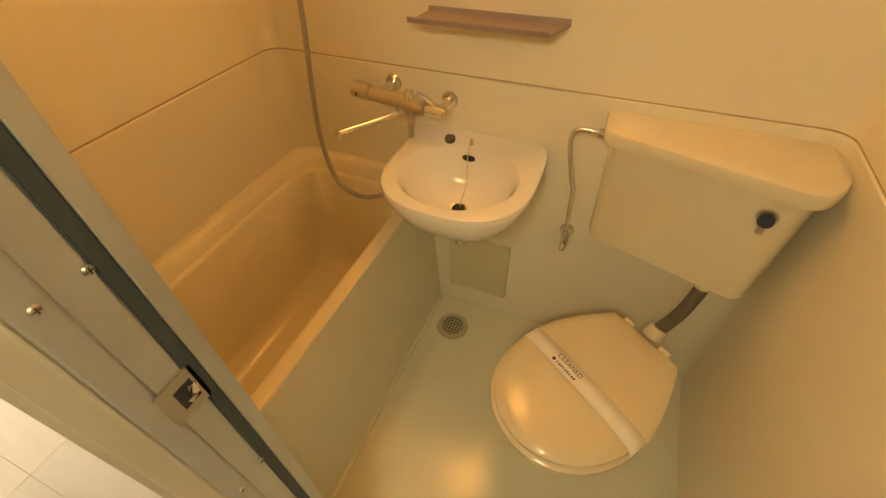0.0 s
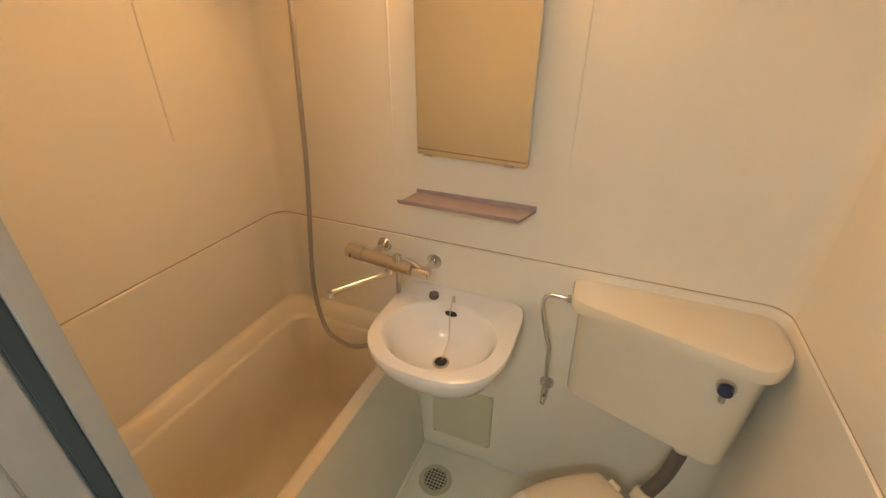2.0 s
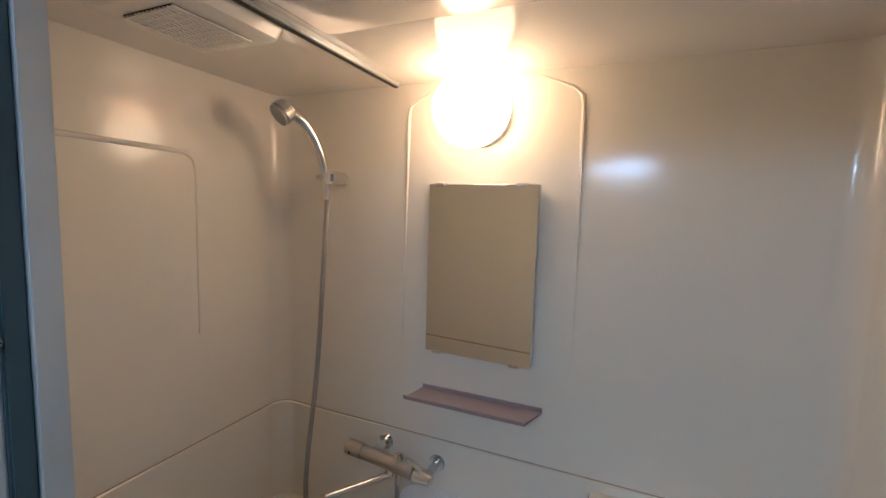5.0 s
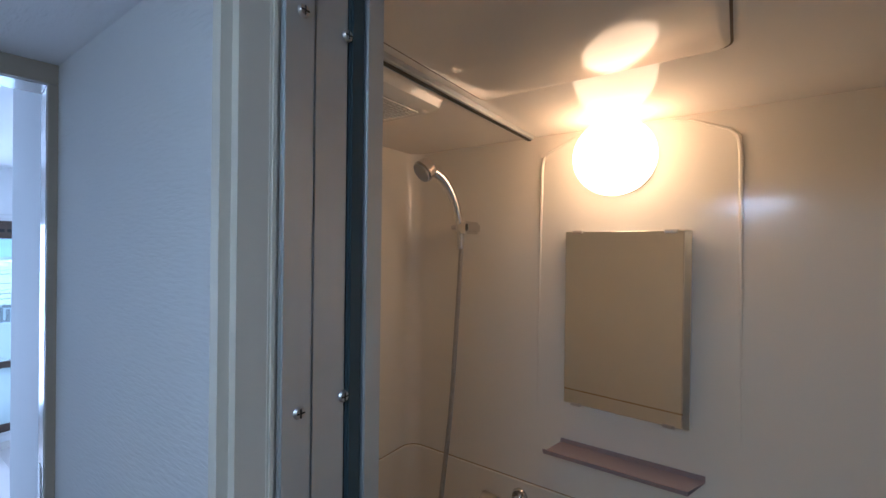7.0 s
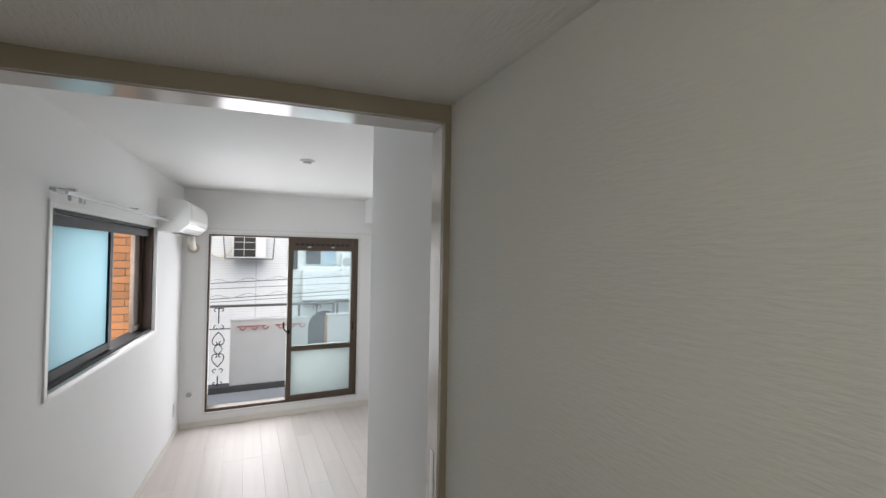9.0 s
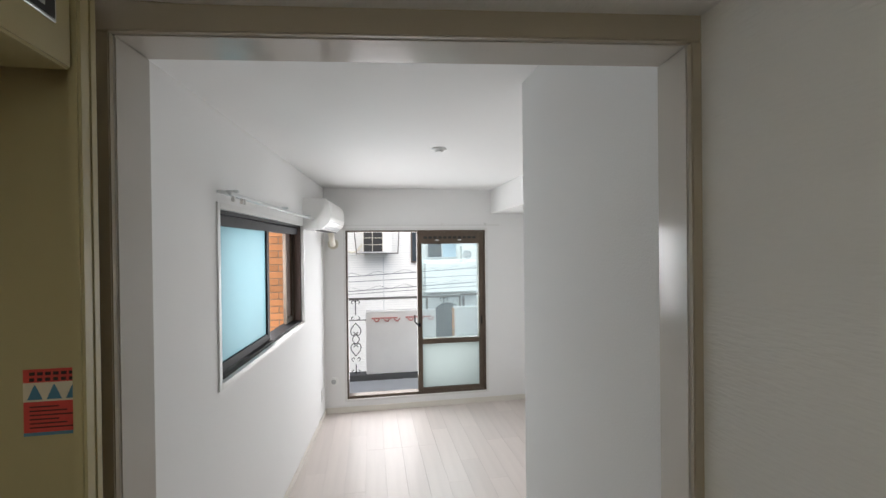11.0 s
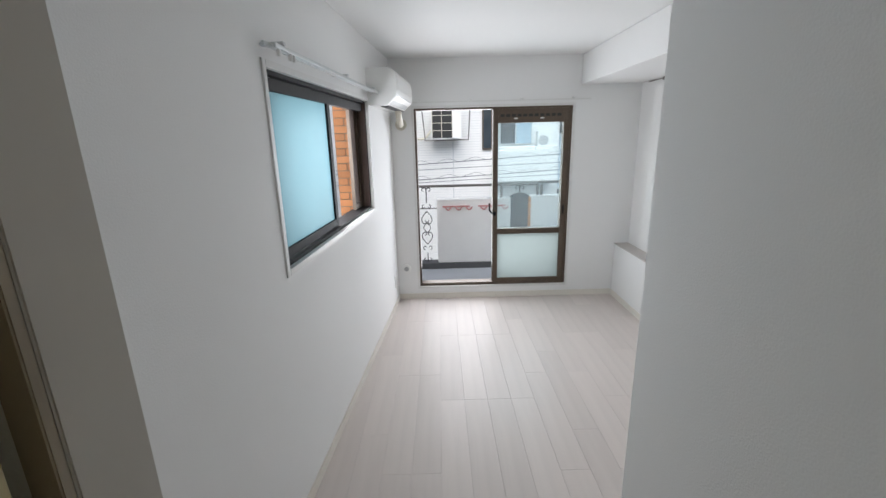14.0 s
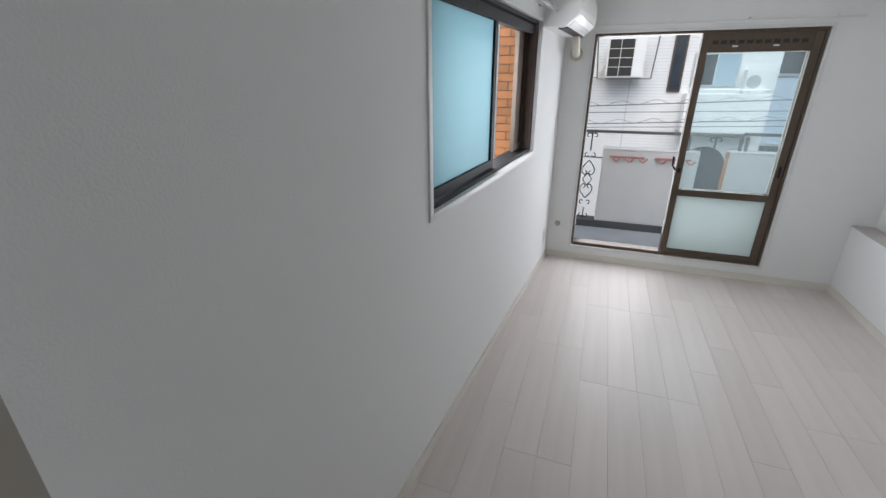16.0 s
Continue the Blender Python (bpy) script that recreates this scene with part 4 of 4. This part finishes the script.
part("drain_duct", tube(smooth_path([inv_p for inv_p in [LEFT.inverted() @ Vector(p) for p in ((-4.12, -0.24, 1.88), (-4.13, -0.235, 1.83), (-4.2, -0.235, 1.775), (-4.30, -0.24, 1.755), (FX, -0.24, 1.755))]], 6), 0.028, 14), BEIGEPIPE, ac)
sleeve = thing("wall_sleeve", "beige round pipe sleeve cover on the wall", "pipe cover")
part("cover", cyl((FX + 0.0, -0.24, 1.755), (FX + 0.014, -0.24, 1.755), 0.055, 0.05, 28, bev=0.003), BEIGEPIPE, sleeve)
sock = thing("wall_vent_cap", "round white wall vent cap near the floor", "vent")
part("flange", cyl((FX, -0.25, 0.33), (FX + 0.012, -0.25, 0.33), 0.048, 0.044, 28, bev=0.003), ACMAT, sock)
part("cap", cyl((FX + 0.012, -0.25, 0.33), (FX + 0.026, -0.25, 0.33), 0.026, 0.022, 24, bev=0.003), ACDARK, sock)
outlet = thing("wall_outlet", "white electrical outlet on the window wall", "outlet", LEFT)
part("plate", box(-2.22, -2.15, 0.0, 0.008, 0.2, 0.32, 0.003), ACMAT, outlet)
part("socket", box(-2.205, -2.165, 0.008, 0.0095, 0.225, 0.295, 0.001, 1), WHITEALU, outlet)
det = thing("ceiling_rose", "small round white ceiling fixture", "ceiling fixture")
part("base", cyl((-2.5, 0.575, RC), (-2.5, 0.575, RC - 0.012), 0.05, 0.047, 28, bev=0.003), ACMAT, det)
part("cap", cyl((-2.5, 0.575, RC - 0.012), (-2.5, 0.575, RC - 0.024), 0.03, 0.026, 24, bev=0.003), WHITEALU, det)

# ---- balcony door ----
bd = thing("door_3", "bronze aluminium balcony door slid half open", "sliding door", kind="structure")
ring_frame("door_trim", WHITEALU, bd, BY, BYE, BZB, BZT, 0.022, FX - 0.02, FX + 0.008, axis="y")
ring_frame("door_frame", BROWNALU, bd, BY + 0.022, BYE - 0.022, BZB + 0.022, BZT - 0.022, 0.018, FX - 0.125, FX - 0.012, axis="y")
part("threshold", box(FX - 0.12, FX - 0.02, BY + 0.04, BYE - 0.04, BZB + 0.04, BZB + 0.048, 0.001), BROWNALU, bd)
S0, S1, ZB, ZT = 0.635, BYE - 0.04, BZB + 0.04, BZT - 0.04
for x in (FX - 0.055, FX - 0.10):
    s_ = part("sash", box(x, x + 0.03, S0, S0 + 0.05, ZB, ZT, 0.003), BROWNALU, bd, "bronze aluminium sash")
    part("stile", box(x, x + 0.03, S1 - 0.055, S1, ZB, ZT, 0.003), BROWNALU, s_)
    part("top_rail", box(x, x + 0.03, S0 + 0.05, S1 - 0.055, ZT - 0.13, ZT, 0.003), BROWNALU, s_)
    part("middle_rail", box(x, x + 0.03, S0 + 0.05, S1 - 0.055, 0.665, 0.72, 0.003), BROWNALU, s_)
    part("bottom_rail", box(x, x + 0.03, S0 + 0.05, S1 - 0.055, ZB, ZB + 0.045, 0.003), BROWNALU, s_)
    p_ = part("pane", box(x + 0.012, x + 0.017, S0 + 0.05, S1 - 0.055, 0.72, ZT - 0.13), GLASS, s_, "clear glass pane")
    p_.visible_shadow = False
    if x > FX - 0.07:
        part("lower_pane", box(x + 0.012, x + 0.017, S0 + 0.05, S1 - 0.055, ZB + 0.045, 0.665), FROSTLOW, s_, "frosted lower glass pane")
        for k in range(11):
            part("vent_slot", box(x + 0.0295, x + 0.031, S0 + 0.07 + k * 0.054, S0 + 0.108 + k * 0.054, ZT - 0.075, ZT - 0.05), DARKRUB, s_)
        for k in (0.2, 0.45):
            part("vent_knob", box(x + 0.03, x + 0.038, S0 + k, S0 + k + 0.035, ZT - 0.095, ZT - 0.085, 0.001, 1), WHITEALU, s_)
lock = part("crescent_lock", box(FX - 0.025, FX + 0.0, S0 + 0.004, S0 + 0.03, 0.86, 0.90, 0.004), BLACKALU, bd)
part("lock_lever", tube([(FX + 0.0, S0 + 0.012, 0.88), (FX + 0.016, S0 - 0.012, 0.89), (FX + 0.02, S0 - 0.035, 0.92), (FX + 0.02, S0 - 0.038, 0.99)], 0.008, 8), BLACKALU, lock)
part("pull", box(FX - 0.025, FX - 0.018, S1 - 0.035, S1 - 0.02, 0.86, 0.95, 0.002), BLACKALU, bd)
rail2 = thing("curtain_rail", "white metal curtain rail over the balcony door", "curtain rail")
part("track", box(FX + 0.05, FX + 0.062, -0.13, 1.53, 1.938, 1.952, 0.002), WHITEALU, rail2)
for y in (-0.05, 0.42, 0.9, 1.38):
    part("bracket", box(FX, FX + 0.056, y - 0.01, y + 0.01, 1.953, 1.965, 0.002), WHITEALU, rail2)

# ---- balcony ----
slab("floor_balcony", BALFLOOR, (-5.56, FX - 0.13, -0.95, 3.0, -0.12, 0.0), "grey sheet balcony floor", "floor")
slab("trim_balcony_kerb", mat("dark_balcony_kerb", (0.10, 0.10, 0.10), 0.7, vary=0.1), (-5.56, -5.38, -0.7, 3.0, 0.0, 0.075), "dark balcony kerb", "trim", bev=0.004)
para = thing("balcony_parapet", "white stucco balcony parapet panel", "parapet")
part("panel", box(-5.52, -5.40, 0.072, 0.985, 0.076, 0.868, 0.006, 2), STUCCO, para)
part("coping", box(-5.525, -5.395, 0.068, 0.989, 0.866, 0.887, 0.008, 3), STUCCO, para)
para2 = thing("balcony_parapet", "white stucco parapet with orange tiled end", "parapet")
part("panel", box(-5.52, -5.40, 1.235, 2.9, 0.076, 0.888, 0.006, 2), STUCCO, para2)
part("coping", box(-5.525, -5.395, 1.231, 2.9, 0.886, 0.907, 0.008, 3), STUCCO, para2)
for k in range(11):
    part("end_tile", box(-5.395, -5.388, 1.20, 1.234, 0.08 + k * 0.075, 0.15 + k * 0.075, 0.002, 1), BRICK, para2)
brail = thing("balcony_rail", "grey-brown metal balcony handrail", "railing")
part("handrail", box(-5.49, -5.43, -0.7, 1.335, 1.035, 1.062, 0.006), RAILM, brail)
part("handrail", box(-5.49, -5.43, 1.335, 2.9, 1.055, 1.082, 0.006), RAILM, brail)
for y in (0.86, 1.31, 1.36):
    part("post", box(-5.475, -5.445, y, y + 0.028, 0.88, 1.04, 0.003), RAILM, brail)
part("lower_bar", box(-5.466, -5.456, -0.7, 0.07, 0.765, 0.778), RAILM, brail)


def scroll(cy, cz, r, turn, start, sy, x=-5.46):
    return [(x, cy + sy * r * (1 - 0.75 * k / 24) * math.cos(start + turn * k / 24), cz + r * (1 - 0.75 * k / 24) * math.sin(start + turn * k / 24)) for k in range(25)]


def ironwork(y, label):
    it = thing("iron_baluster", label, "baluster", group="ornamental balusters of the balcony")
    part("stem", tube([(-5.46, y, 0.075), (-5.46, y, 0.20)], 0.007, 8), IRON, it)
    part("stem", tube([(-5.46, y, 0.84), (-5.46, y, 1.035)], 0.007, 8), IRON, it)
    for sy in (-1, 1):
        part("scroll", tube(scroll(y + sy * 0.033, 1.0, 0.032, -4.4, 2.6, sy), 0.0055, 6), IRON, it)
        part("scroll", tube(scroll(y + sy * 0.03, 0.115, 0.03, 4.4, -2.6, sy), 0.0055, 6), IRON, it)
        part("scroll", tube(scroll(y + sy * 0.03, 0.27, 0.03, 4.6, -1.5, sy), 0.0055, 6), IRON, it)
        part("scroll", tube(scroll(y + sy * 0.03, 0.79, 0.03, -4.6, 1.5, sy), 0.0055, 6), IRON, it)
        for z, s in ((0.40, 1), (0.645, -1)):
            pts = smooth_path([(-5.46, y, z - s * 0.09), (-5.46, y + sy * 0.055, z - s * 0.02), (-5.46, y + sy * 0.062, z + s * 0.04), (-5.46, y + sy * 0.03, z + s * 0.07), (-5.46, y + sy * 0.01, z + s * 0.045), (-5.46, y + sy * 0.028, z + s * 0.025)], 6)
            part("heart_scroll", tube(pts, 0.006, 6), IRON, it)
        part("diamond", tube(smooth_path([(-5.46, y, 0.46), (-5.46, y + sy * 0.045, 0.525), (-5.46, y, 0.59)], 6), 0.0055, 6), IRON, it)
    return it


ironwork(-0.06, "black wrought iron scroll baluster beside the parapet")
ironwork(1.105, "black wrought iron scroll baluster between two parapets")
for y0 in (0.14, 0.58):
    hk = thing("laundry_hook", "faded pink plastic laundry hooks on the parapet", "hook", group="pink hooks on the parapet")
    part("bar", box(-5.402, -5.38, y0, y0 + 0.34, 0.79, 0.808, 0.004), PINK, hk)
    for k in range(3):
        yy = y0 + 0.03 + 0.13 * k
        part("prong", tube(smooth_path([(-5.385, yy, 0.805), (-5.36, yy + 0.02, 0.77), (-5.345, yy + 0.05, 0.765), (-5.34, yy + 0.075, 0.80)], 5), 0.009, 7), PINK, hk)

# brick pier outside the side window, laid brick by brick
pier = tagged(part("wall_brick_pier", box(-5.05, -4.62, -0.935, -0.485, -3.2, 2.9), MORTAR), "orange brick-tiled pier beside the balcony", "wall", kind="structure")
half, full = (mesh_of(box(-0.006, 0.006, -w / 2, w / 2, -0.033, 0.033, 0.003, 1), "brick", BRICK) for w in (0.095, 0.2))
for k in range(38):
    z = 0.1 + k * 0.074
    for me, y in ((half, -0.882), (full, -0.7265), (half, -0.571)) if k % 2 else ((full, -0.83), (full, -0.623)):
        b_ = new("brick", me)
        b_.parent = pier
        b_.location = (-4.616, y, z)

# ---- the street outside ----
slab("ground", ASPHALT, (-600, 600, -600, 600, -3.4, -3.25), "asphalt street far below", "ground")
fac = thing("apartment_building", "white tiled apartment building across the street", "building")
FXX = -11.0
bm = box(FXX - 6, FXX - 0.012, -9, 3.1, -3.25, 9)
part("wall", bm, FACADEJ, fac)
bm = bmesh.new()
z = -3.2
while z < 3.6:
    box(FXX - 0.02, FXX, -6, 0.455, z, z + 0.055, bm=bm)
    box(FXX - 0.02, FXX, 0.48, 3.1, z, z + 0.055, bm=bm)
    z += 0.062
tl = part("tile_course", bm, FACADE, fac)
tl["kind"] = "stuff"
part("cornice", box(FXX - 6.1, FXX + 0.1, -9.1, 3.2, 9, 9.3, 0.02), STUCCO, fac)
w_ = part("window", box(FXX, FXX + 0.05, 1.19, 1.44, 1.30, 2.7, 0.01), BROWNALU, fac)
part("pane", box(FXX + 0.05, FXX + 0.056, 1.22, 1.41, 1.34, 2.66), DARKWIN, w_)
w_ = part("window", box(FXX, FXX + 0.05, 1.60, 2.42, 1.40, 2.05, 0.01), ALUM, fac)
part("pane", box(FXX + 0.05, FXX + 0.056, 1.64, 2.0, 1.44, 2.0), DARKWIN, w_)
part("pane", box(FXX + 0.05, FXX + 0.056, 2.03, 2.39, 1.44, 2.0), BLUEWIN, w_)
bal = part("balcony", box(FXX, FXX + 0.5, 1.52, 2.95, 0.55, 1.28, 0.01), FACADE, fac)
part("balcony_rail", tube([(FXX + 0.45, 1.52, 1.36), (FXX + 0.45, 2.95, 1.36)], 0.015, 6), ALUM, bal)
for k in range(5):
    part("rail_post", tube([(FXX + 0.45, 1.56 + k * 0.33, 1.27), (FXX + 0.45, 1.56 + k * 0.33, 1.36)], 0.012, 6), ALUM, bal)
arch = [(FXX, 2.15 + 0.42 * math.cos(math.pi * k / 16), -0.2 + 0.42 * math.sin(math.pi * k / 16)) for k in range(17)] + [(FXX, 1.73, -1.3), (FXX, 2.57, -1.3)]
part("arched_opening", loft([arch, [(x + 0.02, y, z) for x, y, z in arch]]), DARKWIN, fac)
oc = thing("outdoor_unit", "white outdoor air conditioner unit on a neighbour's balcony", "air conditioner")
part("casing", box(FXX + 0.08, FXX + 0.35, 2.5, 2.85, 1.281, 1.72, 0.01), ACMAT, oc)
part("fan_grille", cyl((FXX + 0.352, 2.63, 1.5), (FXX + 0.358, 2.63, 1.5), 0.12, None, 24), ACDARK, oc)
hu = thing("outdoor_unit", "outdoor air conditioner hung in a metal wall bracket", "air conditioner")
part("casing", box(FXX + 0.15, FXX + 0.5, -0.06, 0.66, 1.58, 2.32, 0.015), FACADE, hu)
part("fan_opening", box(FXX + 0.5, FXX + 0.504, -0.03, 0.44, 1.61, 2.29), DARKRUB, hu)
for k in (1.25, 2.5, 3.75):
    part("grille_bar", box(FXX + 0.504, FXX + 0.515, -0.03, 0.44, 1.61 + k * 0.136 - 0.006, 1.61 + k * 0.136 + 0.006), BEIGEPIPE, hu)
for k in (0, 1.4, 3):
    part("grille_bar", box(FXX + 0.504, FXX + 0.517, -0.03 + k * 0.1567 - 0.006, -0.03 + k * 0.1567 + 0.006, 1.61, 2.29), BEIGEPIPE, hu)
for y0, y1 in ((-0.32, -0.2), (0.9, 0.82)):
    part("hanger", tube([(FXX + 0.45, y0, 2.9), (FXX + 0.45, y1, 1.56)], 0.014, 6), RAILM, hu)
part("cross_bar", tube([(FXX + 0.45, -0.22, 1.56), (FXX + 0.45, 0.83, 1.56)], 0.016, 6), RAILM, hu)
part("drain_hose", tube(smooth_path([(FXX + 0.1, -0.06, 1.8), (FXX + 0.2, -0.25, 1.6), (FXX + 0.1, -0.5, 1.65), (FXX + 0.05, -0.8, 1.9)], 6), 0.025, 8), BEIGEPIPE, hu)
nb = thing("apartment_building", "pale blue-grey building further along the street", "building")
part("wall", box(-22, -13, 3.15, 14, -3.25, 8), BLUEGREY, nb)
part("roof", box(-22.1, -12.9, 3.1, 14.1, 8, 8.3), STUCCO, nb)
for k in range(3):
    w_ = part("window", box(-13, -12.95, 3.5, 4.6, -1.2 + 2.8 * k, 0.1 + 2.8 * k, 0.01), ALUM, nb)
    part("pane", box(-12.95, -12.94, 3.56, 4.54, -1.14 + 2.8 * k, 0.04 + 2.8 * k), DARKWIN, w_)
sb = thing("apartment_building", "pale plastered building beside the brick pier", "building")
part("wall", box(-16, -6.4, -8, -2.2, -3.25, 7), FACADE, sb)
part("roof", box(-16.1, -6.3, -8.1, -2.1, 7, 7.25), STUCCO, sb)
for k in range(3):
    w_ = part("window", box(-8.6, -7.4, -2.2, -2.15, -2.2 + 2.7 * k, -0.9 + 2.7 * k, 0.01), ALUM, sb)
    part("pane", box(-8.5, -7.5, -2.15, -2.14, -2.1 + 2.7 * k, -1.0 + 2.7 * k), DARKWIN, w_)
for z0, z1, wob in ((1.10, 1.245, 1), (0.99, 1.08, 0), (0.79, 0.93, 1), (0.73, 0.84, 0)):
    cb = thing("overhead_cable", "black overhead cable across the street", "cable", group="overhead cables")
    n = 60
    part("wire", tube([(-9.0, -6 + 12 * k / n, z0 + (z1 - z0) * ((-6 + 12 * k / n) + 0.29) / 2.92 + 0.0) for k in range(n + 1)], 0.008 if wob else 0.006, 6), CABLE, cb)
    if wob:
        part("spiral_hanger", tube([(-9.0 + 0.03 * math.sin(k * 0.9), -6 + 12 * k / 300, z0 + (z1 - z0) * ((-6 + 12 * k / 300) + 0.29) / 2.92 + 0.035 + 0.035 * math.sin(k * 0.45)) for k in range(301)], 0.0035, 5), CABLE, cb)

# ---- planks of the room floor ----
floor_ob = bpy.data.objects["floor_room_base"]
PW, PL = 0.15, 0.91
plank = mesh_of(box(-PL / 2 + 0.0004, PL / 2 - 0.0004, -PW / 2 + 0.0004, PW / 2 - 0.0004, -0.007, 0, 0.0005, 1), "plank", PLANK)
rng = random.Random(4)
for j in range(19):
    y = -0.74 + PW * j
    x = -4.40 - rng.choice((0.0, 0.3, 0.6))
    while x < -0.55:
        if y < 1.96:
            o = new("plank", plank)
            o.parent = floor_ob
            o.location = (x + PL / 2, y, 0)
        x += PL
